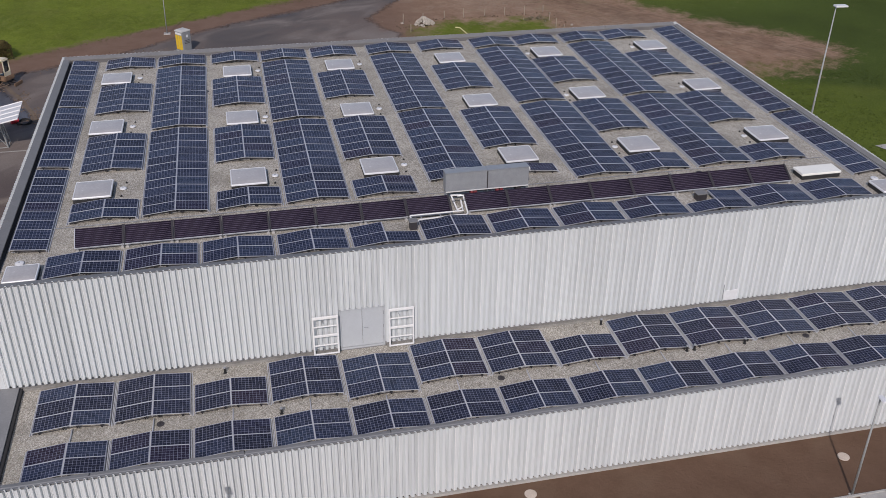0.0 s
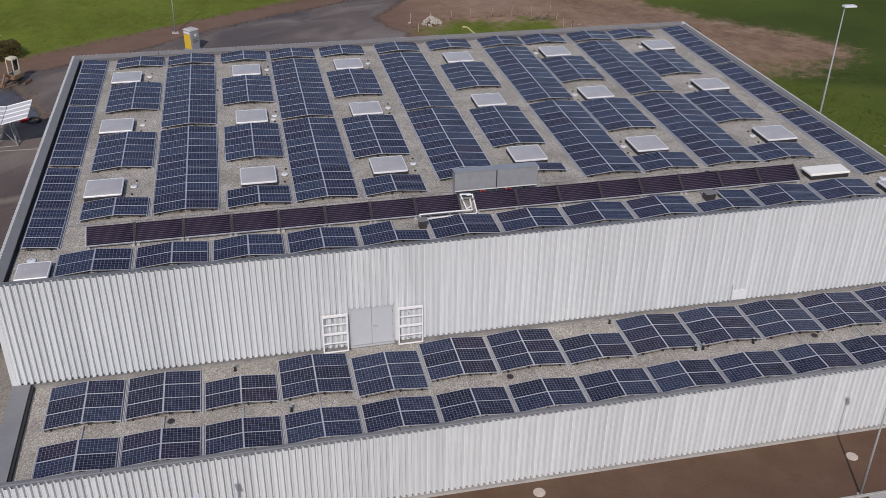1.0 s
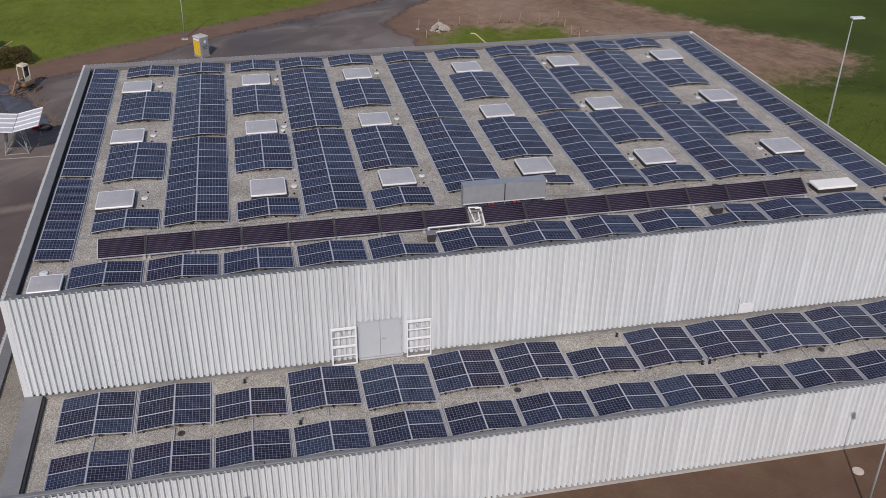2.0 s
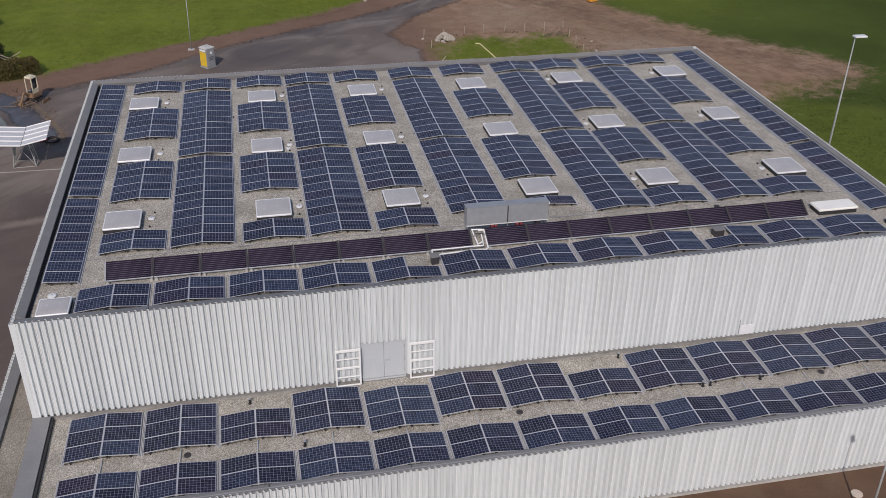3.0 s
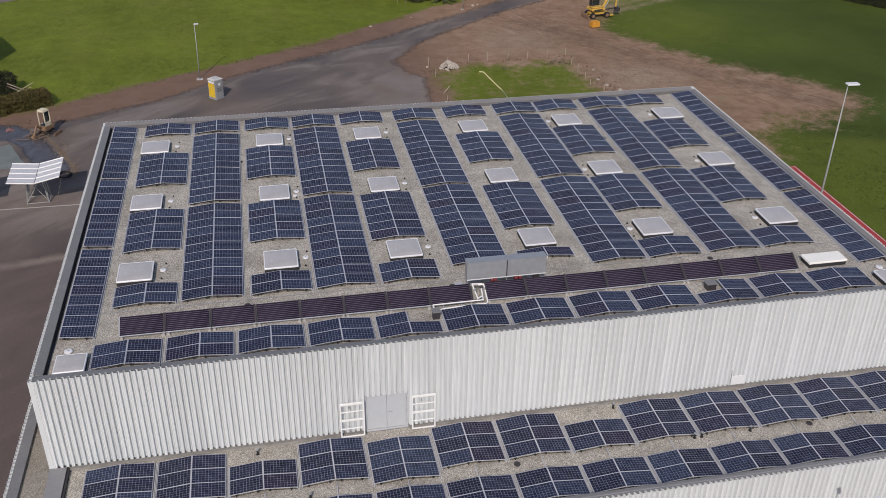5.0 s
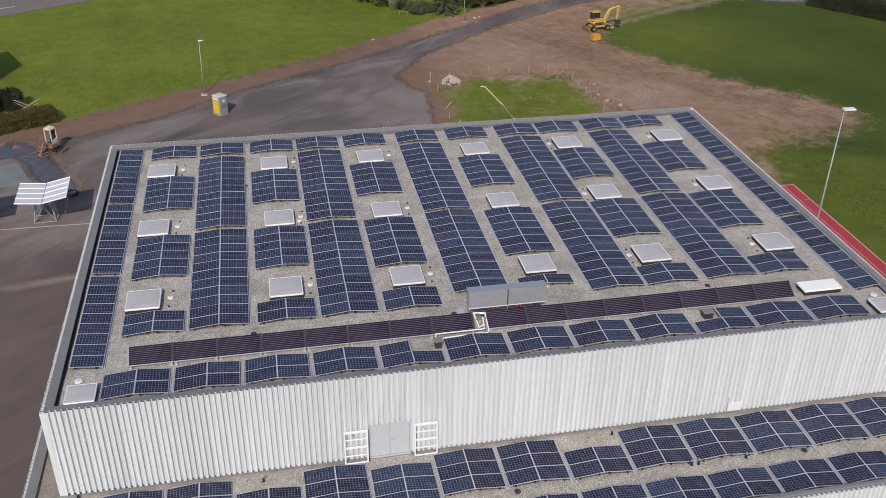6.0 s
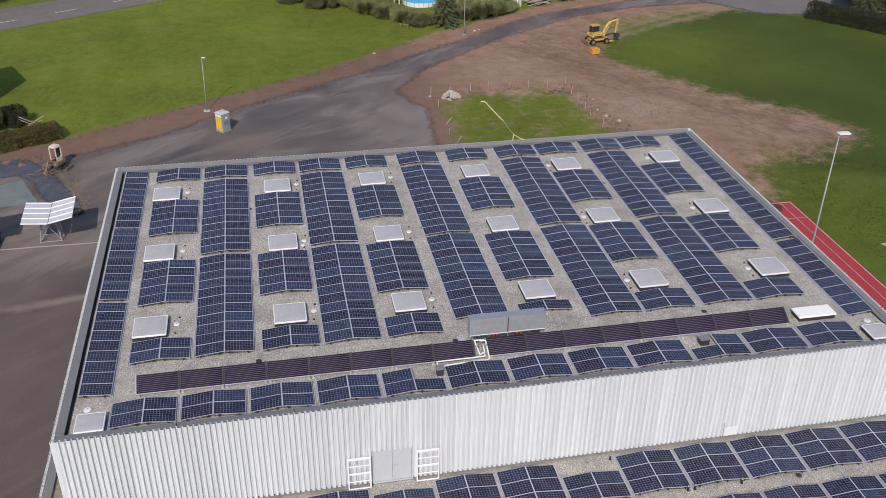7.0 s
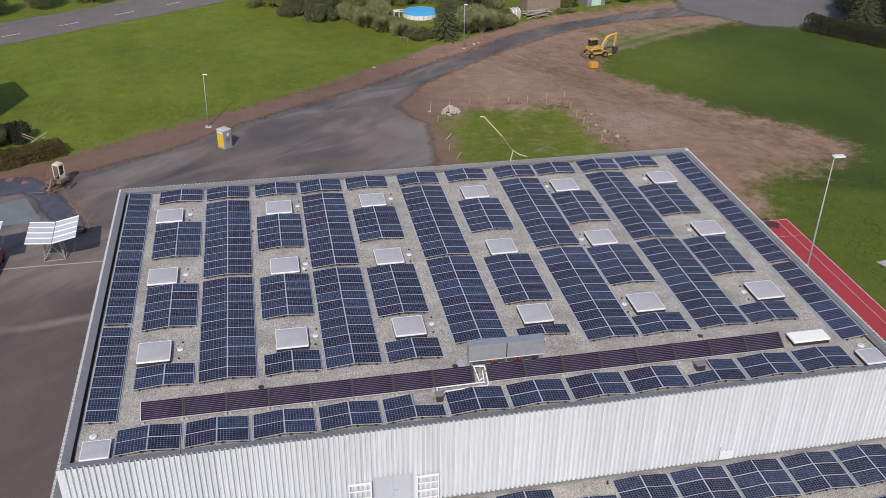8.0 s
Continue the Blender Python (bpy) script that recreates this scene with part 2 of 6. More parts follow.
def make_asphalt():
    m, nt, b = material("yard_asphalt", 0.85, 0.0, 0.35)
    v = coords(nt)
    mp = nt.nodes.new("ShaderNodeMapping")
    mp.vector_type = "TEXTURE"
    mp.inputs["Rotation"].default_value, mp.inputs["Scale"].default_value = (0, 0, radians(40)), (2.4, 0.75, 1)
    nt.links.new(v, mp.inputs[0])
    warp = node(nt, "ShaderNodeTexNoise", Scale=0.22, Detail=7.0, Roughness=0.62, Distortion=0.8)
    nt.links.new(mp.outputs[0], warp.inputs["Vector"])
    flow = maths(nt, "ADD", warp.outputs["Fac"], maths(nt, "MULTIPLY", attribute(nt, "pale"), 0.16))
    base = ramp(nt, flow, (0.32, (0.068, 0.056, 0.052)), (0.5, (0.116, 0.098, 0.090)), (0.68, (0.200, 0.171, 0.153)))
    base = mix(nt, ramp(nt, noise_of(nt, v, 0.10, 4), (0.45, 0.0), (0.65, 0.75)), base, (0.150, 0.115, 0.098))
    base = mix(nt, attribute(nt, "brown"), base, ramp(nt, flow, (0.32, (0.086, 0.064, 0.058)), (0.66, (0.128, 0.098, 0.088))))
    at = nt.nodes.new("ShaderNodeSeparateXYZ")
    nt.links.new(v, at.inputs[0])
    bow = maths(nt, "ADD", at.outputs[0], 10.3)
    off = maths(nt, "SUBTRACT", at.outputs[1], maths(nt, "MULTIPLY_ADD", maths(nt, "MULTIPLY", bow, bow), 0.02, 27.6))
    off = maths(nt, "ADD", maths(nt, "ABSOLUTE", off), maths(nt, "MULTIPLY", maths(nt, "SUBTRACT", noise_of(nt, v, 0.9, 5), 0.5), 1.3))
    trail = maths(nt, "MULTIPLY", ramp(nt, off, (0.05, 0.75), (0.75, 0.0)), ramp(nt, maths(nt, "MULTIPLY_ADD", at.outputs[0], 0.09, 1.2), (0.0, 0.25), (0.7, 1.0)))
    trail = maths(nt, "MULTIPLY", trail, ramp(nt, maths(nt, "MULTIPLY", at.outputs[0], 0.01), (0.10, 1.0), (0.18, 0.0)))
    base = mix(nt, trail, base, (0.230, 0.190, 0.155))
    grit = noise_of(nt, v, 12.0, 4, 0.7)
    base = mix(nt, 1.0, base, ramp(nt, grit, (0.3, 0.85), (0.7, 1.15)), "MULTIPLY")
    dust = maths(nt, "ADD", attribute(nt, "rim"), maths(nt, "MULTIPLY", maths(nt, "SUBTRACT", noise_of(nt, v, 0.4, 6, 0.7), 0.5), 1.3))
    base = mix(nt, ramp(nt, dust, (0.3, 0.0), (0.8, 0.95)), base, mix(nt, attribute(nt, "red"), (0.235, 0.160, 0.106), (0.165, 0.108, 0.080)))
    nt.links.new(base, b.inputs["Base Color"])
    nt.links.new(ramp(nt, flow, (0.3, 0.5), (0.55, 0.9)), b.inputs["Roughness"])
    bump(nt, b, grit, 0.25, 0.02)
    return m


def make_leaves(name, dark, light, rough=0.75, thin=0.0):
    m, nt, b = material(name, rough, 0.0, 0.2)
    g = nt.nodes.new("ShaderNodeNewGeometry")
    tone = mix(nt, g.outputs["Random Per Island"], dark, light)
    big = ramp(nt, noise_of(nt, coords(nt), 0.8, 3), (0.35, 0.65), (0.65, 1.2))
    colour = mix(nt, 1.0, tone, big, "MULTIPLY")
    nt.links.new(colour, b.inputs["Base Color"])
    if thin:
        through_light = nt.nodes.new("ShaderNodeBsdfTranslucent")
        nt.links.new(colour, through_light.inputs[0])
        both = node(nt, "ShaderNodeMixShader", Fac=thin)
        nt.links.new(b.outputs[0], both.inputs[1])
        nt.links.new(through_light.outputs[0], both.inputs[2])
        nt.links.new(both.outputs[0], nt.nodes["Material Output"].inputs[0])
    return m


CELLS, GRAVEL, CLADDING, GROUND, ASPHALT = make_cells(), make_gravel(), make_cladding(), make_ground(), make_asphalt()
ALU = plain("mill_aluminium", (0.51, 0.52, 0.55), 0.42, 0.25, 0.12, 6)
CAP = plain("grey_coated_flashing", (0.200, 0.197, 0.195), 0.5, 0.0, 0.14, 1.1)
# Serves real bitumen upstands and the dark strips that replace shade.
BITUMEN_AND_SHADE = plain("black_bitumen_and_shade", (0.028, 0.028, 0.030), 0.85, 0.0, 0.3, 3)
DOMEWHITE = plain("white_plastic_rim", (0.70, 0.71, 0.72), 0.35, 0.0, 0.08, 3)
DOME = plain("opal_acrylic", (0.435, 0.420, 0.415), 0.22, 0.0, 0.10, 0.9)
HATCHWHITE = plain("cream_hatch_paint", (0.85, 0.84, 0.78), 0.45, 0.0, 0.05, 1.5)
TUBE = plain("black_vacuum_tube", (0.020, 0.014, 0.030), 0.7, 0.0, 0.2, 6)
TUBEBACK = plain("tube_shadow_tray", (0.165, 0.138, 0.205), 0.8, 0.0, 0.2, 3)
TUBE.node_tree.nodes["Principled BSDF"].inputs["Specular IOR Level"].default_value = 0.2
DARKMETAL = plain("dark_anodised_metal", (0.060, 0.055, 0.060), 0.45, 0.3, 0.2, 5)
ZINC = plain("galvanised_sheet", (0.33, 0.345, 0.37), 0.4, 0.3, 0.16, 2.2)
WHITEPIPE = plain("white_pipe_jacket", (0.74, 0.74, 0.73), 0.4, 0.1, 0.08, 6)
REDPAINT = plain("red_enamel", (0.20, 0.03, 0.035), 0.5, 0.0, 0.15, 6)
DOORGREY = plain("light_grey_door_paint", (0.47, 0.495, 0.52), 0.45, 0.0, 0.05, 1.2)
WHITEPAINT = plain("white_gate_paint", (0.80, 0.80, 0.79), 0.4, 0.0, 0.05, 4)
CONCRETE = plain("pale_concrete", (0.40, 0.385, 0.36), 0.85, 0.0, 0.18, 1.5, 0.2)
RUBBER = plain("black_rubber", (0.016, 0.016, 0.017), 0.75, 0.0, 0.3, 8)
STEELPOLE = plain("galvanised_pole", (0.30, 0.31, 0.305), 0.6, 0.1, 0.1, 4)
PALECAP = plain("pale_grey_flashing", (0.230, 0.230, 0.232), 0.55, 0.0, 0.14, 1.1)
DULLGREY = plain("dull_grey_sheet", (0.135, 0.130, 0.128), 0.7, 0.0, 0.2, 1.5)
GRITTY = plain("gritty_grey_flashing", (0.27, 0.26, 0.24), 0.85, 0.0, 0.3, 2.5)
CORE = plain("inner_wall_board", (0.30, 0.30, 0.30), 0.9, 0.0, 0.1, 1)


# ---- mesh helpers ----
def box(bm, x0, x1, y0, y1, z0, z1, m=None):
    vs = [bm.verts.new((x, y, z)) for z in (z0, z1) for x, y in ((x0, y0), (x1, y0), (x1, y1), (x0, y1))]
    for f in ((3, 2, 1, 0), (4, 5, 6, 7), (0, 1, 5, 4), (1, 2, 6, 5), (2, 3, 7, 6), (3, 0, 4, 7)):
        bm.faces.new([vs[i] for i in f])
    if m is not None:
        bmesh.ops.transform(bm, matrix=m, verts=vs)
    return vs


def rod(bm, a, b, r0, r1=None, sides=10):
    """A straight round bar from a to b."""
    a, b = Vector(a), Vector(b)
    m = Matrix.Translation((a + b) / 2) @ (b - a).to_track_quat("Z", "Y").to_matrix().to_4x4()
    bmesh.ops.create_cone(bm, cap_ends=True, segments=sides, radius1=r0, radius2=r0 if r1 is None else r1, depth=(b - a).length, matrix=m)


def bevelled(bm, width, segments=2):
    bmesh.ops.bevel(bm, geom=bm.edges[:], offset=width, segments=segments, affect="EDGES", clamp_overlap=True)
    return bm


def mesh_of(name, bm, mat, smooth=False):
    me = bpy.data.meshes.new(name)
    bmesh.ops.recalc_face_normals(bm, faces=bm.faces[:])
    bm.to_mesh(me)
    bm.free()
    me.materials.append(mat)
    if smooth:
        me.shade_smooth()
    return me


def part(name, bm, mat, parent, label="", smooth=False):
    """Links a bmesh, or a mesh that is shared, as one mesh object under a thing or a part."""
    me = bm if isinstance(bm, bpy.types.Mesh) else mesh_of(name, bm, mat, smooth)
    ob = new(name, me)
    ob.parent = parent
    if label:
        ob["label"] = label
    return ob


def boxes(*rows):
    bm = bmesh.new()
    for r in rows:
        box(bm, *r)
    return bm


def rods(*rows, sides=10):
    bm = bmesh.new()
    for r in rows:
        rod(bm, *r, sides=sides)
    return bm


def thing(name, m, label, category, group="", kind=""):
    e = new(name)
    e.matrix_world = m
    return tagged(e, label, category, group, kind)


def pipe(bm, points, r, sides=10):
    for a, b in zip(points, points[1:]):
        rod(bm, a, b, r, sides=sides)
    for p in points[1:-1]:
        bmesh.ops.create_uvsphere(bm, u_segments=sides, v_segments=6, radius=r * 1.05, matrix=Matrix.Translation(p))


# ---- ground ----
def step(a, b, v):
    u = np.clip((np.asarray(v, float) - a) / (b - a), 0, 1)
    return u * u * (3 - 2 * u)


def ground_z(x, y):
    """The lie of the land: level by the hall, a little higher behind it on one side and lower on the other."""
    back = step(36, 58, y)
    return 0.25 + back * (0.45 - 1.65 * step(8, 32, x)) - 1.2 * (1 - back) * step(50, 55, x) * step(-8, 0, y)


def inside(poly, x, y):
    """Distance from the polygon's edge, positive inside it."""
    p = np.array(poly, float)
    q = np.roll(p, -1, 0)
    x, y = np.asarray(x, float), np.asarray(y, float)
    best, odd = np.full(x.shape, 1e9), np.zeros(x.shape, bool)
    for (ax, ay), (bx, by) in zip(p, q):
        dx, dy = bx - ax, by - ay
        u = np.clip(((x - ax) * dx + (y - ay) * dy) / (dx * dx + dy * dy), 0, 1)
        best = np.minimum(best, np.hypot(x - ax - u * dx, y - ay - u * dy))
        if ay != by:
            odd ^= ((ay > y) != (by > y)) & (x < dx * (y - ay) / dy + ax)
    return np.where(odd, best, -best)


EARTH = [(-90, 50), (-15.6, 57.4), (-8.8, 60.7), (-2.6, 64.7), (4.4, 68.7), (9.5, 71.4), (18.6, 78.8), (26.8, 87.8), (32.4, 92.3), (37.1, 95.9),
         (41.7, 98.2), (48, 102.9), (60, 108.8), (74, 112.6), (92, 115.5), (120, 116.5), (120, 104), (86.6, 99.8), (72.7, 94.2), (60.3, 88.3), (58.1, 82), (62.5, 74.1),
         (66.8, 66.4), (71.5, 61), (77.1, 54.9), (78, 50), (74.4, 47.6), (70.6, 46.7), (66.4, 46.1), (62.2, 42.9), (58.3, 36.1), (52.6, 20.9), (52, -80), (-90, -80)]
MEADOW_PATCH = [(33.2, 68.6), (40, 69.9), (48.6, 69.4), (49, 66), (49.6, 58), (50.5, 46), (33, 46), (33, 60)]
CROP = [(58.1, 82), (62.5, 74.1), (66.8, 66.4), (71.5, 61), (77.1, 54.9), (78, 50), (67.1, 44.7), (77.8, 40.1), (92.2, 31.9), (160, 20), (160, 70), (103, 81), (96, 93), (86.6, 99.8), (72.7, 94.2), (60.3, 88.3)]
YARD = [(-90, 48), (-15, 53.5), (-6.3, 57.5), (0.5, 60.9), (6.3, 65.5), (11, 69.1), (18.3, 75.1), (31.6, 87.1), (41.1, 93.9), (49.2, 100.4), (57.9, 104.9), (72.9, 109.4), (85, 111.5), (130, 112),
        (130, 104), (100, 97), (93, 96), (85, 103.9), (71.3, 103.1), (60.4, 99.6), (47.2, 91.2), (40.1, 85.2), (33.7, 79.6), (29.3, 72.7), (30.5, 68.8), (32.1, 67.8), (31.4, 60), (30.6, 50), (30.6, 32), (-0.4, 31), (-1.4, -7), (-2, -60), (-90, -60)]


def make_ground_sheet():
    def line(lo, hi, a, b, dense):
        far = np.array([40, 120, 400, 1200, 3000.0])
        return np.concatenate([lo - far[::-1], np.arange(lo, a, 4.0), np.arange(a, b, dense), np.arange(b, hi + 0.1, 4.0), hi + far])
    xs, ys = line(-90, 160, -40, 112, 0.9), line(-80, 220, 32, 128, 0.9)
    X, Y = np.meshgrid(xs, ys)
    Z = ground_z(X, Y)
    nx, ny = len(xs), len(ys)
    verts = np.stack([X.ravel(), Y.ravel(), Z.ravel()], 1)
    i = (np.arange(ny - 1)[:, None] * nx + np.arange(nx - 1)[None]).ravel()
    me = bpy.data.meshes.new("ground")
    me.from_pydata(verts.tolist(), [], np.stack([i, i + 1, i + nx + 1, i + nx], 1).tolist())
    x, y = verts[:, 0], verts[:, 1]
    def spot(cx, cy, rx, ry):
        return np.exp(-((x - cx) / rx) ** 2 - ((y - cy) / ry) ** 2)
    soft = np.clip(0.5 + inside(EARTH, x, y) / (2.4 + 6.5 * spot(67, 45.6, 9, 7) + 4.0 * step(56, 60, x)), 0, 1)
    soft = np.clip(soft - 0.10 * spot(63.3, 42, 5, 5) + 0.22 * spot(59.8, 38.5, 3.0, 4.0) - 0.62 * spot(66.5, 95.0, 7, 3.6) - 0.55 * spot(77, 99.4, 7, 2.4), 0, 1)
    def off(line):
        best = np.full(len(x), 1e9)
        for (ax, ay), (bx, by) in zip(line, line[1:]):
            u = np.clip(((x - ax) * (bx - ax) + (y - ay) * (by - ay)) / ((bx - ax) ** 2 + (by - ay) ** 2), 0, 1)
            best = np.minimum(best, np.hypot(x - ax - u * (bx - ax), y - ay - u * (by - ay)))
        return best
    path = np.exp(-(off([(62, 89.4), (68, 92.4), (76, 96.6), (86, 101.0)]) / 0.62) ** 2) + np.exp(-(off([(61, 91.2), (67, 94.3), (75, 98.6), (84, 102.6)]) / 0.62) ** 2)
    walked = np.array([(49.5, 86), (53, 81), (56.5, 74.5), (60, 68), (66, 60.5), (71, 54), (74, 51.5)])
    away = off(walked)
    turned = np.clip(np.exp(-(away / 1.5) ** 2) + 0.8 * spot(53, 82, 3.5, 5) + 0.7 * spot(62, 50, 5, 2.5) + 0.6 * spot(51, 58, 2, 7), 0, 1)
    soft = np.minimum(soft, 1 - np.clip(0.5 + inside(MEADOW_PATCH, x, y) / 6.0, 0.0, 0.74))
    # crop eases off round (68, 83), so the painted shade deepens towards the far side.
    fields = {"earth": soft, "path": np.clip(path, 0, 1), "crop": (1 - 0.6 * spot(68, 83, 12, 12)) * np.clip(np.maximum(0.5 + (inside(CROP, x, y) + 2.5) / 4, 0.55 * step(50, 54, x) * step(52, 46, y)), 0, 1), "rolled": step(-2, -6, y), "turned": turned, "red": 0.75 * step(40, 28, x) * step(40, 50, y), "worked": np.clip(np.exp(-(away / 7.0) ** 2) + 0.12, 0, 1), "stony": spot(56, 62.5, 5.5, 5) + 0.6 * spot(45, 79, 6, 6)}
    for name, value in fields.items():
        me.attributes.new(name, "FLOAT", "POINT").data.foreach_set("value", np.asarray(value, np.float32))
    me.materials.append(GROUND)
    me.shade_smooth()
    return tagged(new("ground", me), "meadow grass and bare brown earth round the hall", "ground", kind="structure")


def ragged(poly, every=0.7, amount=0.35, seed=0):
    """The polygon with its sides broken up and worn."""
    out = []
    for (ax, ay), (bx, by) in zip(poly, poly[1:] + poly[:1]):
        n = max(1, int(math.hypot(bx - ax, by - ay) / every)) if abs(ax) < 85 and abs(bx) < 115 else 1
        for k in range(n):
            x, y = ax + (bx - ax) * k / n, ay + (by - ay) * k / n
            w = noise.noise_vector((x * 0.35, y * 0.35, seed)) * amount * 1.5 + noise.noise_vector((x * 1.3, y * 1.3, seed + 5)) * amount
            out.append((x + w.x, y + w.y) if amount else (x, y))
    return out


def laid(name, poly, mat, lift, cut=1.5, fields=None):
    """A sheet of paving in the polygon's shape, laid on the land."""
    bm = bmesh.new()
    bm.faces.new([bm.verts.new((x, y, 0)) for x, y in poly])
    xs, ys = [p[0] for p in poly], [p[1] for p in poly]
    for axis, lo, hi in ((0, max(min(xs), -40), min(max(xs), 115)), (1, max(min(ys), 0), min(max(ys), 125))):
        for c in np.arange(lo + cut / 2, hi, cut):
            co = (c, 0, 0) if axis == 0 else (0, c, 0)
            bmesh.ops.bisect_plane(bm, geom=bm.verts[:] + bm.edges[:] + bm.faces[:], plane_co=co, plane_no=(1, 0, 0) if axis == 0 else (0, 1, 0))
    bmesh.ops.triangulate(bm, faces=[f for f in bm.faces if len(f.verts) > 4])
    for v in bm.verts:
        v.co.z = float(ground_z(v.co.x, v.co.y)) + lift
    for f in bm.faces:
        if f.normal.z < 0:
            f.normal_flip()
    me = bpy.data.meshes.new(name)
    bm.to_mesh(me)
    bm.free()
    co = np.zeros(len(me.vertices) * 3, np.float32)
    me.vertices.foreach_get("co", co)
    x, y = co[0::3], co[1::3]
    for key, f in (fields or {}).items():
        me.attributes.new(key, "FLOAT", "POINT").data.foreach_set("value", np.asarray(f(x, y), np.float32))
    me.materials.append(mat)
    return new(name, me)


def soft_edged(mat):
    """Lets the sheet's thin rim fade into the soil under it, in a broken line."""
    nt = mat.node_tree
    fac = maths(nt, "ADD", attribute(nt, "edge"), maths(nt, "MULTIPLY", maths(nt, "SUBTRACT", noise_of(nt, coords(nt), 0.8, 6, 0.7), 0.5), 1.0))
    clear = nt.nodes.new("ShaderNodeBsdfTransparent")
    both = nt.nodes.new("ShaderNodeMixShader")
    nt.links.new(ramp(nt, fac, (0.25, 0.0), (0.7, 1.0)), both.inputs[0])
    nt.links.new(clear.outputs[0], both.inputs[1])
    nt.links.new(nt.nodes["Principled BSDF"].outputs[0], both.inputs[2])
    nt.links.new(both.outputs[0], nt.nodes["Material Output"].inputs[0])
    return mat


make_ground_sheet()
soft_edged(ASPHALT)
tagged(laid("road", ragged(YARD, 0.9, 0.4), ASPHALT, 0.03, 1.5, {"edge": lambda x, y: np.clip(inside(YARD, x, y) / 2.2, 0, 1), "rim": lambda x, y: np.clip(1 - inside(YARD, x, y) / 2.4, 0, 1) * step(30, 52, y) , "brown": lambda x, y: 1 - step(27, 38, y),
      "pale": lambda x, y: 1.5 * np.exp(-((x - 28) / 7) ** 2 - ((y - 62) / 9) ** 2) + 0.9 * step(70, 90, x) + 1.1 * np.exp(-((x + 9) / 10) ** 2 - ((y - 38) / 6.5) ** 2),
      "red": lambda x, y: step(40, 28, x)}),
       "worn dark asphalt yard and site road with dusty edges", "road", kind="structure")

# ---- the hall: upper storey, low front wing, roofs ----
X1, Y1, EAVE, ROOF = 47.85, 32.58, 9.37, 8.90      # far corner, top of the cladding, gravel of the high roof
XW0, XW1, YW, WEAVE, WROOF, FOOT, SIDE = -1.90, 49.0, -7.40, 4.18, 3.67, 0.45, 3.98   # low wing; top of its side wall
hall = thing("industrial_hall", Matrix(), "white corrugated steel hall with flat gravel roofs and grey parapet caps", "building")
RIB, DEEP = 0.2825, 0.105                      # rib pitch, how far crests stand out
SHEET, CORNER = 3 * RIB, 0.06                   # sheet width, where the first rib begins


# Whiter than the cladding: the glint along each lap is put into the colour.
LAP = plain("lap_edge_glint", (0.77, 0.78, 0.775), 0.3, 0.0, 0.08, 2)


def cladding_sheet(height, ribs=3, lap=True):
    """Hollow ribs of thin trapezoidal steel, with a proud lap edge, whitened for its glint, on the first; it faces -y
    and runs along x.
    """
    low, thin = 0.042, 0.010
    pts = [(0.0, low + 0.004)]
    for k in range(ribs):
        x = k * RIB
        pts += [(x + 0.012, low), (x + 0.096, -DEEP), (x + 0.2200, -DEEP), (x + 0.2330, low)]
        if lap and k == 0:
            pts[-3:-2] = [(x + 0.090, -DEEP - 0.016), (x + 0.118, -DEEP - 0.016), (x + 0.120, -DEEP)]
    pts += [(ribs * RIB + 0.010, low - 0.006)]
    bm = bmesh.new()
    skin = [[bm.verts.new((x, y + back, z)) for x, y in pts] for back in (0, thin) for z in (0, height)]
    n = len(pts)
    for k in range(n - 1):
        f = bm.faces.new((skin[0][k], skin[0][k + 1], skin[1][k + 1], skin[1][k]))
        f.material_index = 1 if lap and k in (2, 3) else 0
        for p, q in ((1, 3), (3, 2), (2, 0)):
            bm.faces.new((skin[p][k], skin[p][k + 1], skin[q][k + 1], skin[q][k]))
    for k in (0, n - 1):
        bm.faces.new((skin[0][k], skin[1][k], skin[3][k], skin[2][k]))
    me = mesh_of("cladding_sheet", bm, CLADDING)
    me.materials.append(LAP)
    return me


def clad(start, turn, length, z0, z1, base=Matrix()):
    """A run of sheets along a wall from start, turned about z."""
    me, n, rng = cladding_sheet(z1 - z0), int(round(length / SHEET)), random.Random(length + z0)
    fit_x = length / (n * SHEET)
    for k in range(n):
        ob = part("cladding_sheet", me, CLADDING, hall)
        ob.matrix_world = base @ pose(start[0], start[1], z0, 0, 0, turn) @ pose(k * SHEET * fit_x, rng.uniform(-0.004, 0.002), rng.uniform(-0.014, -0.002), 0, 0, rng.uniform(-0.06, 0.06)) @ Matrix.Diagonal((fit_x, 1, 1, 1))


BASE = 3.93
DOOR0, DOOR1, DOORTOP = CORNER + 56 * RIB, CORNER + 64 * RIB, 6.12


FRONT = pose(0, 0, 0, 0, 0, 0.23)               # the front walls stand a little out of square


def along_front(*obs):
    for ob in obs:
        ob.matrix_world = FRONT @ ob.matrix_world


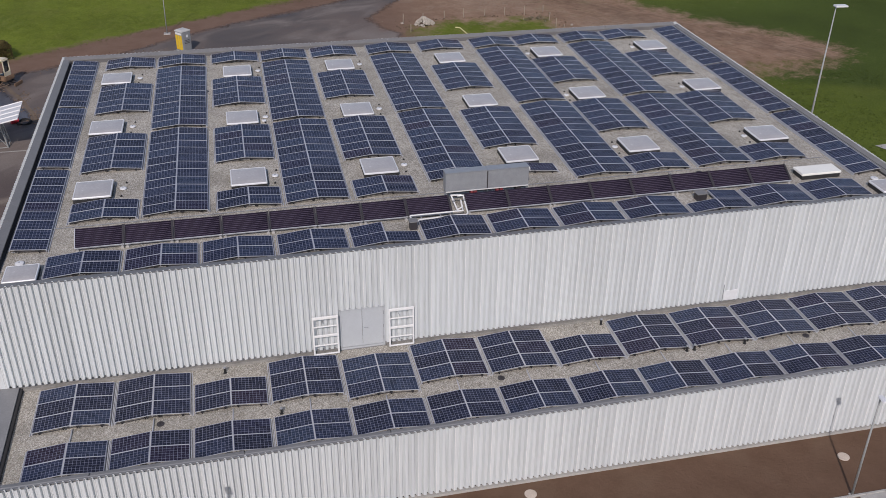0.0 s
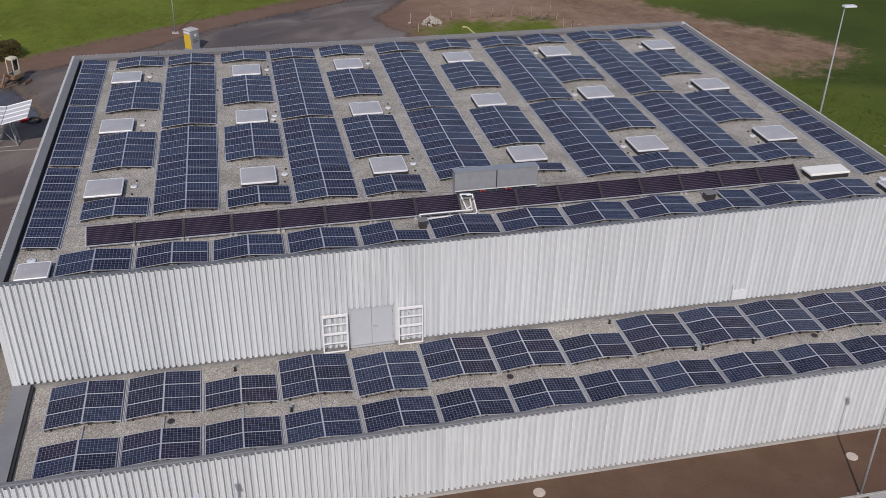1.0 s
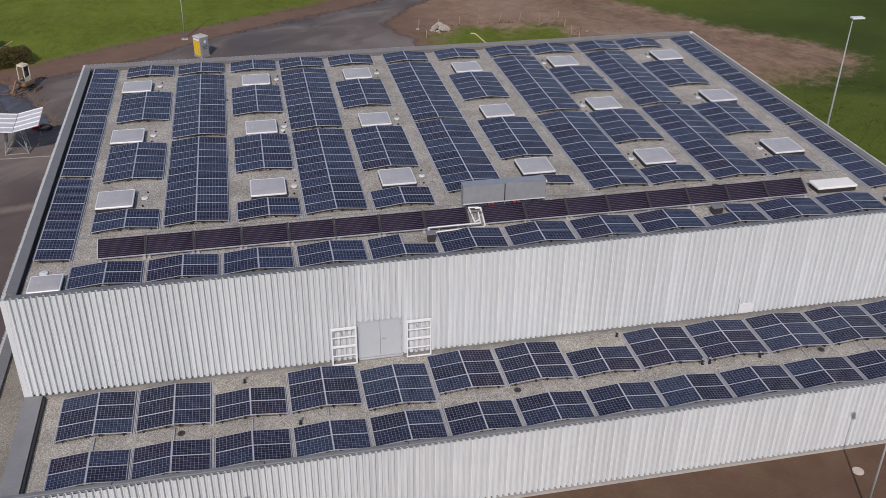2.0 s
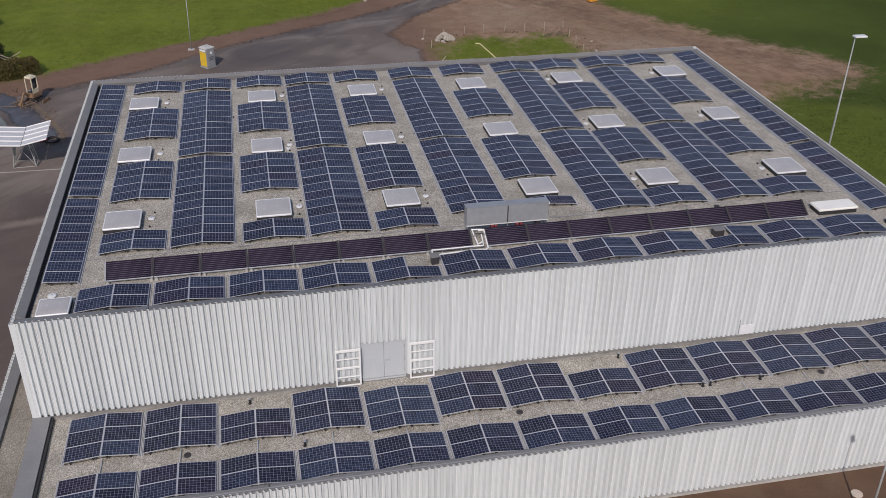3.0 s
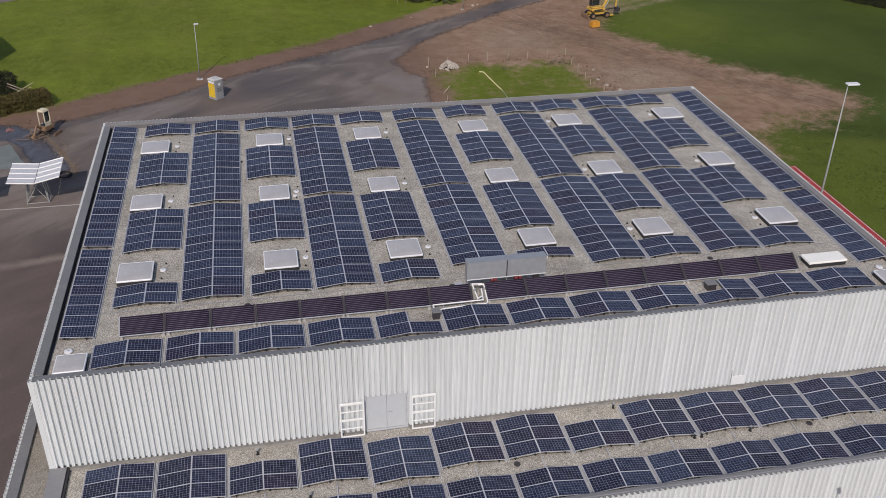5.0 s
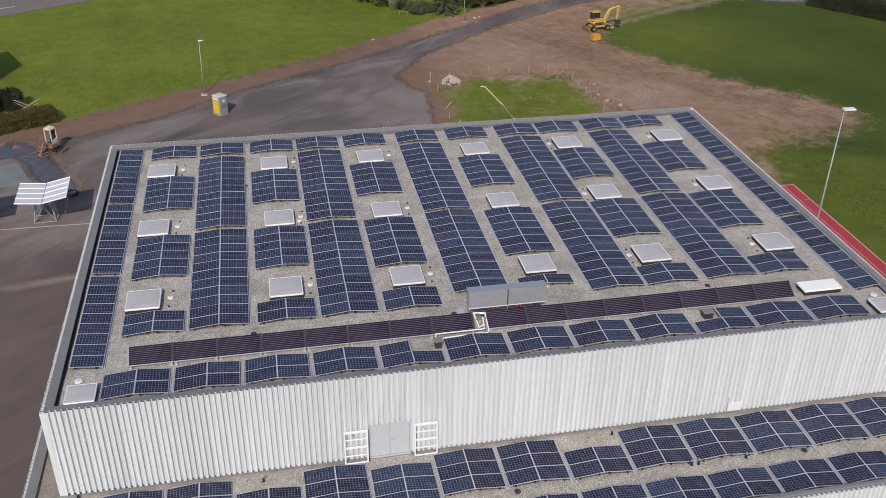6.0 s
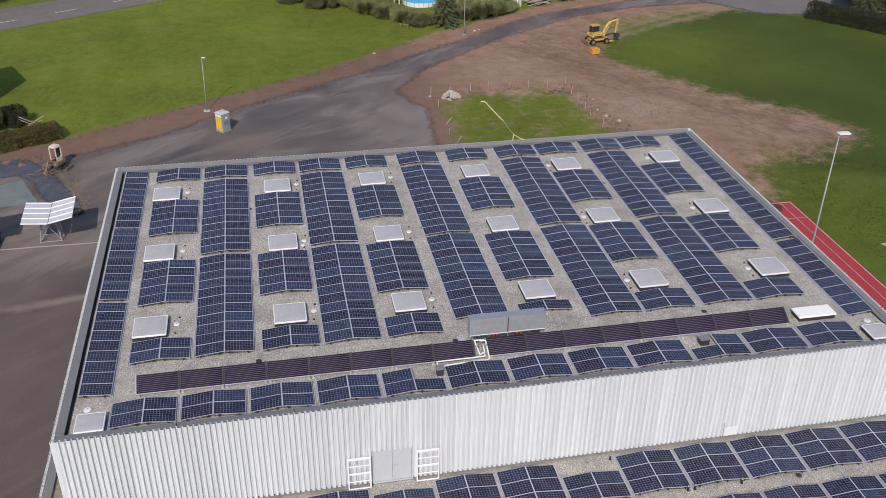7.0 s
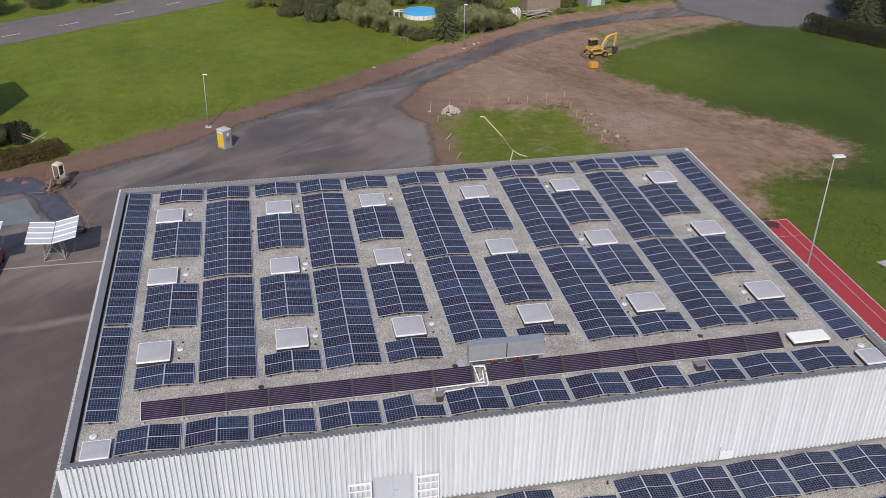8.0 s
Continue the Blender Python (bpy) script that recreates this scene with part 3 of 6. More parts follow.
def front_cladding():
    """The sheets of the upper front wall, cut short over the door, with a folded corner."""
    rng = random.Random(5)
    tall, short = EAVE - BASE, EAVE - DOORTOP
    full, over, one, two, tail = cladding_sheet(tall), cladding_sheet(short), cladding_sheet(short, 1, False), cladding_sheet(tall, 2), cladding_sheet(tall, 2, False)
    head, last = cladding_sheet(short, 1), cladding_sheet(tall, 1)
    rows = [(3 * k, full, BASE) for k in range(56) if k not in (18, 19, 20, 21)]
    rows += [(54, two, BASE), (56, one, DOORTOP), (57, over, DOORTOP), (60, over, DOORTOP), (63, head, DOORTOP), (64, tail, BASE), (168, last, BASE)]
    for rib, me, z in rows:
        part("cladding_sheet", me, CLADDING, hall).matrix_world = FRONT @ pose(CORNER + rib * RIB, rng.uniform(-0.003, 0.002), z + rng.uniform(-0.012, -0.002) * (z == BASE), 0, 0, rng.uniform(-0.05, 0.05))
    part("corner_trim", boxes((-0.11, CORNER + 0.074, -0.108, -0.092, BASE - 0.01, EAVE - 0.005), (-0.11, -0.095, -0.092, 0.10, BASE - 0.01, EAVE - 0.005)), CLADDING, hall)


front_cladding()
clad((X1 + 0.08, 0), 90, Y1, 0.3, EAVE - 0.03)
clad((X1, Y1), 180, X1, 0.3, EAVE - 0.06)
clad((0, Y1), -90, Y1, BASE, EAVE - 0.02)
clad((-1.30, YW), 0, 59 * SHEET, FOOT, WEAVE, FRONT)
clad((XW0, Y1), -90, Y1 - YW, FOOT, SIDE)
part("corner_trim", boxes((XW0 - 0.11, -1.24, YW - 0.108, YW - 0.092, FOOT - 0.01, WEAVE - 0.005), (XW0 - 0.11, XW0 - 0.095, YW - 0.092, YW + 0.10, FOOT - 0.01, WEAVE - 0.005)), CLADDING, hall)

along_front(part("wall", boxes((0.08, DOOR0, 0.08, 0.3, 0, 9.2), (DOOR1, X1 - 0.08, 0.08, 0.3, 0, 9.2), (DOOR0, DOOR1, 0.08, 0.3, DOORTOP, 9.2), (DOOR0, DOOR1, 0.08, 0.3, 0, 3.8)), CORE, hall))
part("wall", boxes((0.08, X1 - 0.08, Y1 - 0.3, Y1 - 0.08, 0, 9.2)), CORE, hall)
part("wall", boxes((0.08, 0.3, 0.3, Y1 - 0.3, 0, 9.2)), CORE, hall)
part("wall", boxes((X1 - 0.3, X1 - 0.08, 0.3, Y1 - 0.3, 0, 9.2)), CORE, hall)
along_front(part("wall", boxes((XW0 + 0.08, XW1, YW + 0.08, YW + 0.25, 0, WEAVE - 0.08)), CORE, hall))
part("wall", boxes((XW0 + 0.08, XW0 + 0.25, YW + 0.25, Y1, 0, SIDE - 0.08)), CORE, hall)
part("wall", boxes((XW1 - 0.25, XW1, YW + 0.45, 0.0, 0, WEAVE - 0.08)), CORE, hall)
# The black strip behind the sheet feet stands in for shade between ribs.
along_front(part("plinth", boxes((XW0 - 0.04, XW1, YW - 0.16, YW + 0.062, 0, FOOT - 0.08)), CONCRETE, hall, "pale concrete plinth"),
            part("closure_strip", boxes((XW0 + 0.08, XW1 - 0.01, YW + 0.064, YW + 0.078, FOOT - 0.08, FOOT + 0.02)), BITUMEN_AND_SHADE, hall))


def deck(name, x0, x1, y0, y1, z, mat=GRAVEL):
    """Gravel bed with a slightly uneven surface."""
    nx, ny = max(2, int((x1 - x0) / 0.5)), max(2, int((y1 - y0) / 0.5))
    bm = bmesh.new()
    bmesh.ops.create_grid(bm, x_segments=nx, y_segments=ny, size=0.5, matrix=Matrix.Translation(((x0 + x1) / 2, (y0 + y1) / 2, z)) @ Matrix.Diagonal((x1 - x0, y1 - y0, 1, 1)))
    for v in bm.verts:
        v.co.z += 0.02 * noise.noise((v.co.x * 0.9, v.co.y * 0.9, 3.1))
    return part(name, bm, mat, hall, "pale gravel roof bed with patches of moss" if mat is GRAVEL else "damp dirty gravel gutter roof", True)


deck("roof", 0.3, X1 - 0.3, 0.3, Y1 - 0.3, ROOF)
deck("roof", 0.3, XW1 - 0.25, YW + 0.25, 0.06, WROOF)
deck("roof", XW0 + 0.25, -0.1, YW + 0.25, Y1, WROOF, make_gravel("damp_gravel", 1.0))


def capping(x0, x1, y0, y1, z, fall, low_side, base=Matrix(), mat=CAP, drop=0.55):
    """Lengths of folded grey sheet on a parapet, falling towards the roof, with lapped joints."""
    along_x = low_side in ("+y", "-y")
    n = max(1, int(round((x1 - x0 if along_x else y1 - y0) / 6.0)))
    for k in range(n):
        bm = bmesh.new()
        for a, b, up in ((k / n, (k + 1) / n - 0.0008, 0.0), ((k + 1) / n - 0.008, (k + 1) / n - 0.0008, 0.006)):
            r = (x0 + (x1 - x0) * a, x0 + (x1 - x0) * b, y0, y1) if along_x else (x0, x1, y0 + (y1 - y0) * a, y0 + (y1 - y0) * b)
            g = 0.003 if up else 0.0
            r = (r[0], r[1], r[2] - g, r[3] + g) if along_x else (r[0] - g, r[1] + g, r[2], r[3])
            vs = box(bm, *r, z - 0.04 - g, z + up)
            for v in vs:
                inner = {"+y": v.co.y > y1 - 0.01, "-y": v.co.y < y0 + 0.01, "+x": v.co.x > x1 - 0.01, "-x": v.co.x < x0 + 0.01}[low_side]
                if inner:
                    v.co.z = v.co.z - fall if v.co.z > z - 0.02 else z - (drop if along_x else fall + 0.07) - g
        part("parapet_cap", bm, mat, hall).matrix_world = base


FALL = 0.12


def upstand(x0, way):
    """Bitumen sheet turned up the parapet; its sloped fillet on to the gravel also stands in for the left parapet's
    shadow.
    """
    bm = bmesh.new()
    prof = ((-0.08, EAVE - 0.165), (0.02, EAVE - 0.165), (0.03, ROOF + 0.10), (0.12, ROOF + 0.035), (0.12, ROOF - 0.04), (-0.08, ROOF - 0.04))
    rows = [[bm.verts.new((x0 + way * px, y, pz)) for px, pz in prof] for y in (0.57, Y1 - 0.57)]
    for k in range(6):
        bm.faces.new((rows[0][k], rows[0][(k + 1) % 6], rows[1][(k + 1) % 6], rows[1][k]))
    bm.faces.new(rows[0])
    bm.faces.new(rows[1][::-1])
    part("upstand", bm, BITUMEN_AND_SHADE, hall, "black bitumen upstand or shade strip")


# On this side the black fillet doubles as the parapet's painted shadow.
upstand(0.40, 1)
upstand(X1 - 0.24, -1)
capping(0.035, X1 - 0.035, 0.035, 0.56, EAVE - 0.035, FALL, "+y", FRONT)
capping(0.035, X1 - 0.035, Y1 - 0.38, Y1 - 0.035, EAVE - 0.035, FALL, "-y", drop=0.22)
part("upstand", boxes((0.46, X1 - 0.24, Y1 - 0.43, Y1 - 0.30, ROOF - 0.04, EAVE - 0.22)), DULLGREY, hall, "dull grey upstand")
capping(0.035, 0.45, 0.57, Y1 - 0.57, EAVE - 0.035, FALL, "+x")
capping(X1 - 0.22, X1 + 0.045, 0.57, Y1 - 0.57, EAVE - 0.035, FALL, "-x")
capping(XW0 + 0.035, XW1 - 0.04, YW + 0.035, YW + 0.56, WEAVE - 0.035, 0.16, "+y", FRONT, PALECAP)
capping(XW0 + 0.035, XW0 + 0.52, YW + 0.57, Y1, SIDE - 0.035, 0.09, "+x")
capping(-0.10, 0.72, YW + 0.57, -0.11, SIDE - 0.03, 0.02, "+x", Matrix(), PALECAP)
# Black strip in place of the low cap's shadow on the gravel.
part("upstand", boxes((0.715, 0.85, YW + 0.60, -0.12, WROOF - 0.04, SIDE - 0.13)), BITUMEN_AND_SHADE, hall, "black bitumen upstand or shade strip")
along_front(part("wall_flashing", boxes((0.73, DOOR0 - 0.05, -0.16, 0.0, WROOF - 0.05, WROOF + 0.13), (DOOR1 + 0.05, XW1 - 0.3, -0.16, 0.0, WROOF - 0.05, WROOF + 0.13)), GRITTY, hall, "gritty grey wall flashing"))

# ---- door, gates and plate on the upper wall ----
def double_door():
    d = part("door", boxes((DOOR0, DOOR0 + 0.07, 0.0, 0.2, 3.82, DOORTOP), (DOOR1 - 0.07, DOOR1, 0.0, 0.2, 3.82, DOORTOP), (DOOR0, DOOR1, 0.0, 0.2, DOORTOP - 0.07, DOORTOP - 0.003), (DOOR0, DOOR1, 0.02, 0.2, 3.7, 3.80), (DOOR0 - 0.09, DOOR1 + 0.09, 0.074, 0.2, DOORTOP - 0.09, DOORTOP + 0.06)), DOORGREY, hall, "light grey closed double steel door")
    along_front(d)
    mid = (DOOR0 + DOOR1) / 2
    for a, b in ((DOOR0 + 0.075, mid - 0.006), (mid + 0.006, DOOR1 - 0.075)):
        part("door_leaf", bevelled(boxes((a, b, 0.04, 0.10, 3.83, DOORTOP - 0.075)), 0.008), DOORGREY, d)
    part("handle", rods(((mid + 0.09, -0.03, 4.92), (mid + 0.28, -0.03, 4.92), 0.016), ((mid + 0.09, -0.03, 4.92), (mid + 0.09, 0.03, 4.92), 0.016)), ZINC, d, "metal lever handle")
    for z in (4.2, 4.9, 5.7):
        part("hinge", rods(((DOOR1 - 0.07, -0.01, z - 0.09), (DOOR1 - 0.07, -0.01, z + 0.09), 0.018)), ZINC, d)


double_door()


def ladder_gate(x0):
    """A white tubular guard gate, folded back against the wall."""
    w, h = 1.28, 2.24
    g = thing("guard_gate", FRONT @ pose(x0, -0.36, 3.83), "white steel guard gate folded back against the wall", "gate", "guard gates beside the door")
    for a in (0.0, w - 0.08):
        part("upright", bevelled(boxes((a, a + 0.08, -0.03, 0.03, 0, h)), 0.008, 1), WHITEPAINT, g)
    for z, t in ((0.0, 0.07), (0.53, 0.06), (1.05, 0.13), (1.63, 0.06), (h - 0.15, 0.15)):
        part("crossbar", bevelled(boxes((0.08, w - 0.08, -0.028, 0.028, z, z + t)), 0.008, 1), WHITEPAINT, g)
    for z in (0.35, 1.8):
        part("hinge", rods(((w / 2 - 0.1, 0.03, z), (w / 2 - 0.1, 0.26, z), 0.02)), ZINC, g)


ladder_gate(14.50)
ladder_gate(18.28)
plate = thing("wall_cover_plate", FRONT @ pose(37.08, -0.10, 3.97), "white sheet metal cover box low on the wall", "cover box")
part("cover", bevelled(boxes((-0.42, 0.36, -0.05, 0.0, 0.0, 0.62)), 0.015), DOMEWHITE, plate)
part("pipe", rods(((-0.46, -0.03, -0.1), (-0.46, -0.03, 1.0), 0.02)), ZINC, plate)

# ---- photovoltaic arrays ----
PW, PH, PITCH, RISE = 1.65, 1.010, 1.024, 0.165
TILT = math.degrees(math.asin(RISE / PW))


def glass_mesh():
    bm = bmesh.new()
    box(bm, -PW / 2 + 0.010, PW / 2 - 0.010, -PH / 2 + 0.010, PH / 2 - 0.010, 0.0, 0.027)
    return mesh_of("solar_panel", bm, CELLS)


def frame_mesh():
    w, h, t = PW / 2, PH / 2, 0.011
    return mesh_of("frame", boxes((-w, w, -h, -h + t, 0, 0.032), (-w, w, h - t, h, 0, 0.032), (-w, -w + t, -h + t, h - t, 0, 0.032), (w - t, w, -h + t, h - t, 0, 0.032)), ALU)


GLASS, PANEL_FRAME = glass_mesh(), frame_mesh()
CLAMP = mesh_of("foot", boxes((-0.065, 0.065, -0.03, 0.05, 0.03, 0.085), (-0.03, 0.03, -0.065, -0.03, 0.0, 0.05), (-0.02, 0.02, -0.03, 0.03, -0.03, 0.03)), RUBBER)
wear = random.Random(4)


def solar_array(x, y, z, left, right, group, label):
    """A ridge of panels, low outer edges, its front left corner at x, y. left, right: rows on either slope, as (first, count)."""
    a = thing("solar_array", pose(x, y, z), label, "solar array", group)
    run = PW * math.cos(radians(TILT))
    ridge = run + 0.015 if left else 0.0
    low = 0.035
    rows = []
    for side, span in ((-1, left), (1, right)):
        if not span:
            continue
        first, count = span
        cx = ridge + side * (0.015 + run / 2)
        for k in range(first, first + count):
            p = part("solar_panel", GLASS, CELLS, a)
            p.matrix_world = a.matrix_world @ pose(cx + wear.uniform(-0.006, 0.006), PH / 2 + k * PITCH + wear.uniform(-0.004, 0.004), low + RISE / 2 + wear.uniform(-0.006, 0.006), wear.uniform(-0.15, 0.15), side * TILT + wear.uniform(-0.25, 0.25), wear.uniform(-0.12, 0.12))
            part("frame", PANEL_FRAME, ALU, p)
        y0, y1 = first * PITCH - 0.03, (first + count) * PITCH + 0.01
        out = ridge + side * (0.015 + run)
        part("edge_rail", boxes((min(out - side * 0.05, out + side * 0.015), max(out - side * 0.05, out + side * 0.015), y0, y1, -0.06, low - 0.012)), ALU, a)
        part("ground_rail", boxes((min(out + side * 0.055, out + side * 0.09), max(out + side * 0.055, out + side * 0.09), y0 - 0.05, y1 + 0.02, -0.075, -0.02)), ALU, a)
        for q in (0.17, 0.80):
            fx = ridge + side * (0.015 + run * q)
            f = part("foot", CLAMP, RUBBER, a)
            f.matrix_world = a.matrix_world @ pose(fx, y0 + 0.02, low - 0.1 + RISE * (1 - q))
        part("end_rail", boxes((-run / 2, run / 2, y0 - 0.015, y0 + 0.004, -0.06, -0.035)), DARKMETAL, a).matrix_world = a.matrix_world @ pose(cx, 0, low + RISE / 2, 0, side * TILT, 0)
        rows += [y0, y1]
    part("ridge_rail", boxes((ridge - 0.02, ridge + 0.02, min(rows), max(rows), low + RISE - 0.05, low + RISE + 0.012)), ALU, a)
    for yy in np.arange(min(rows) + 0.3, max(rows), 3.0):
        part("base_beam", boxes((0.02 if left else ridge, (2 * ridge - 0.02) if left and right else (ridge if left else run), yy, yy + 0.05, -0.09, -0.05)), ALU, a)
    return a


ROOFG, LOWG = "solar arrays on the high roof", "solar arrays on the low roof"
LONG = "long ridged row of dark blue solar panels on gravel"
SHORT = "short ridged block of dark blue solar panels beside a skylight"
COLUMNS = ((3.08, "s"), (6.69, "l"), (10.48, "s"), (14.06, "l"), (17.78, "s"), (22.04, "l"), (26.10, "s"), (30.23, "l"), (33.74, "s"), (37.60, "l"), (41.12, "s"))
ZP = 8.965
for n, (x, kind) in enumerate(COLUMNS, 1):
    solar_array(x, 30.08, ZP, (0, 2), (0, 2), ROOFG, "two-row ridged block of dark blue solar panels by the rear parapet")
    if kind == "l":
        solar_array(x, 18.22, ZP, (0, 11), (0, 11), ROOFG, LONG)
        if n == 6:
            solar_array(x, 7.63, ZP, (0, 10), (0, 10), ROOFG, LONG)
        else:
            solar_array(x, 6.47, ZP, (0, 11), (0, 11), ROOFG, LONG)
    else:
        solar_array(x, 21.39, ZP, (0, 5), (0, 5), ROOFG, SHORT)
        m = 6 if n in (5, 7) else 5
        solar_array(x, 17.53 - m * PITCH, ZP, (0, m), (0, m), ROOFG, SHORT)
        m = 1 if n == 7 else 2
        solar_array(x, 8.47 - m * PITCH, ZP, (0, m), (0, m), ROOFG, SHORT)
for y in (3.75, 13.35, 22.82):
    solar_array(0.73, y, ZP, None, (0, 9), ROOFG, "single-slope row of dark blue solar panels along the parapet")
    solar_array(45.82, y, ZP, (0, 9), None, ROOFG, "single-slope row of dark blue solar panels along the parapet")
for n in range(12):
    x = 2.55 + 3.583 * n
    left, right = ((0, 1) if n == 9 else (0, 2)), ((0, 1) if n == 4 else (0, 2))
    solar_array(x, 0.93 + 0.015 * n, ZP, left, right, ROOFG, "four-panel ridged block of solar panels behind the parapet" if n not in (4, 9) else "ridged block of three panels with one corner empty")
for n in range(13):
    x = 1.69 + 3.522 * n
    m, y = (2, -3.48) if n in (2, 7) else (3, -3.95 if n == 4 else -3.48 + 0.012 * n)
    solar_array(x, y, WROOF + 0.065, (0, m), (0, m), LOWG, "ridged block of dark blue solar panels below the upper wall")
    solar_array(x, -6.68 + 0.016 * n, WROOF + 0.065, (0, 2), (0, 2), LOWG, "four-panel ridged block by the low parapet")
    part("cable_duct", rods(((x + PW + 0.02, -4.66, WROOF + 0.06), (x + PW + 0.06, y - 0.02, WROOF + 0.06), 0.03), sides=6), ALU, hall)


# ---- skylights ----
def skylight(x, y, wx, wy, z=ROOF, rim=DOMEWHITE, pane=DOME, label="square opal roof light with white rim on a black upstand"):
    s = thing("skylight", pose(x, y, z - 0.02), label, "skylight", "skylights on the high roof")
    part("upstand", boxes((0.02, wx - 0.02, 0.015, wy - 0.02, 0, 0.27)), BITUMEN_AND_SHADE, s, "black bitumen upstand or shade strip")
    bm = bmesh.new()
    loops = []
    for inset, zz in ((0.0, 0.265), (0.0, 0.325), (0.018, 0.352), (0.055, 0.358), (0.075, 0.340)):
        r, ring = 0.07 - inset * 0.4, []
        for cx, cy, a0 in ((wx - inset - r, wy - inset - r, 0), (inset + r, wy - inset - r, 90), (inset + r, inset + r, 180), (wx - inset - r, inset + r, 270)):
            for q in range(5):
                ang = radians(a0 + q * 22.5)
                ring.append(bm.verts.new((cx + r * math.cos(ang), cy + r * math.sin(ang), zz)))
        loops.append(ring)
    for lo, hi in zip(loops, loops[1:]):
        for k in range(20):
            bm.faces.new((lo[k], lo[(k + 1) % 20], hi[(k + 1) % 20], hi[k]))
    part("rim", bm, rim, s)
    bm = bmesh.new()
    bmesh.ops.create_grid(bm, x_segments=10, y_segments=10, size=0.5, matrix=Matrix.Translation((wx / 2, wy / 2, 0.34)) @ Matrix.Diagonal((wx - 0.13, wy - 0.13, 1, 1)))
    for v in bm.verts:
        u, w = (v.co.x - wx / 2) / (wx / 2 - 0.06), (v.co.y - wy / 2) / (wy / 2 - 0.06)
        v.co.z += 0.06 * (max(0, 1 - u ** 4) * max(0, 1 - w ** 4)) ** 0.5
    part("dome", bm, pane, s, "dull opal acrylic dome", True)
    return s


LIGHTS = (3.05, 11.24, 18.53, 26.74, 34.25, 42.66)
for x in LIGHTS:
    for y in (8.72, 17.58, 26.52):
        skylight(x, y, 1.97, 2.06)
skylight(0.86, 0.62, 1.5, 1.5)
skylight(45.75, 0.88, 1.45, 1.45)
hatch = thing("roof_hatch", pose(42.5, 3.66, ROOF - 0.02), "closed cream-white oblong roof hatch on a black upstand", "roof hatch")
part("upstand", boxes((0.05, 2.4, 0.05, 1.0, 0, 0.27)), BITUMEN_AND_SHADE, hatch, "black bitumen upstand or shade strip")
part("lid", bevelled(boxes((0, 2.45, 0, 1.05, 0.27, 0.40)), 0.025), HATCHWHITE, hatch)


def roof_vent(x, y, r=0.19):
    v = thing("roof_vent", pose(x, y, ROOF), "small white mushroom vent standing in the gravel", "roof vent", "mushroom vents on the high roof")
    part("pipe", rods(((0, 0, -0.03), (0, 0, 0.06), 0.12)), DOMEWHITE, v)
    bm = rods(((0, 0, 0.06), (0, 0, 0.10), r, r * 0.92), ((0, 0, 0.10), (0, 0, 0.125), r * 0.92, r * 0.4), sides=18)
    part("cap", bm, DOMEWHITE, v)
    part("knob", rods(((0, 0, 0.12), (0, 0, 0.14), 0.035)), ZINC, v)


VENTS = {0: 0.5, 1: 0.47, 2: 0.52, 4: -0.36, 5: -0.30}
for n, off in VENTS.items():
    for y in (10.05, 18.95, 27.95):
        x = LIGHTS[n] + (1.97 if off > 0 else 0) + off
        roof_vent(x, y)
        for dx, dy in ((-0.05, -0.85), (0.12, 0.8)):
            peg = thing("roof_anchor", pose(x + dx, y + dy, ROOF - 0.02), "small black anchor peg in the gravel", "roof anchor", "anchor pegs")
            part("peg", rods(((0, 0, 0), (0, 0, 0.09), 0.045, 0.04), ((0, 0, 0), (0, 0, 0.045), 0.075, 0.06)), RUBBER, peg)
roof_vent(1.30, 2.75, 0.22)
roof_vent(46.65, 3.0, 0.22)
roof_vent(13.55, 18.35, 0.16)


def roof_drain(x, y, z):
    d = thing("roof_drain", pose(x, y, z), "round dark drain grate set in the gravel", "roof drain", "roof drains")
    bm = rods(((0, 0, -0.03), (0, 0, 0.035), 0.19, 0.17), sides=16)
    for k in range(8):
        a = k * math.pi / 4
        rod(bm, (0.04 * math.cos(a), 0.04 * math.sin(a), 0.05), (0.16 * math.cos(a), 0.16 * math.sin(a), 0.03), 0.012, sides=5)
    part("grate", bm, DARKMETAL, d)


for x, y in ((10.23, 5.54), (22.1, 19.45), (37.32, 5.8), (21.59, 5.5), (10.05, 24.5), (24.7, 24.0), (37.2, 24.2), (9.95, 14.4)):
    roof_drain(x, y, ROOF)
for x, y in ((7.22, -3.86), (23.16, -3.76), (39.61, -3.56)):
    roof_drain(x, y, WROOF)


# ---- vacuum tube collectors ----
COL_W, COL_L, COL_T = 2.325, 1.10, 30.0
TUBE_MESH = mesh_of("tube", rods(((0.05, 0, 0), (COL_W - 0.11, 0, 0), 0.040), sides=10), TUBE, True)


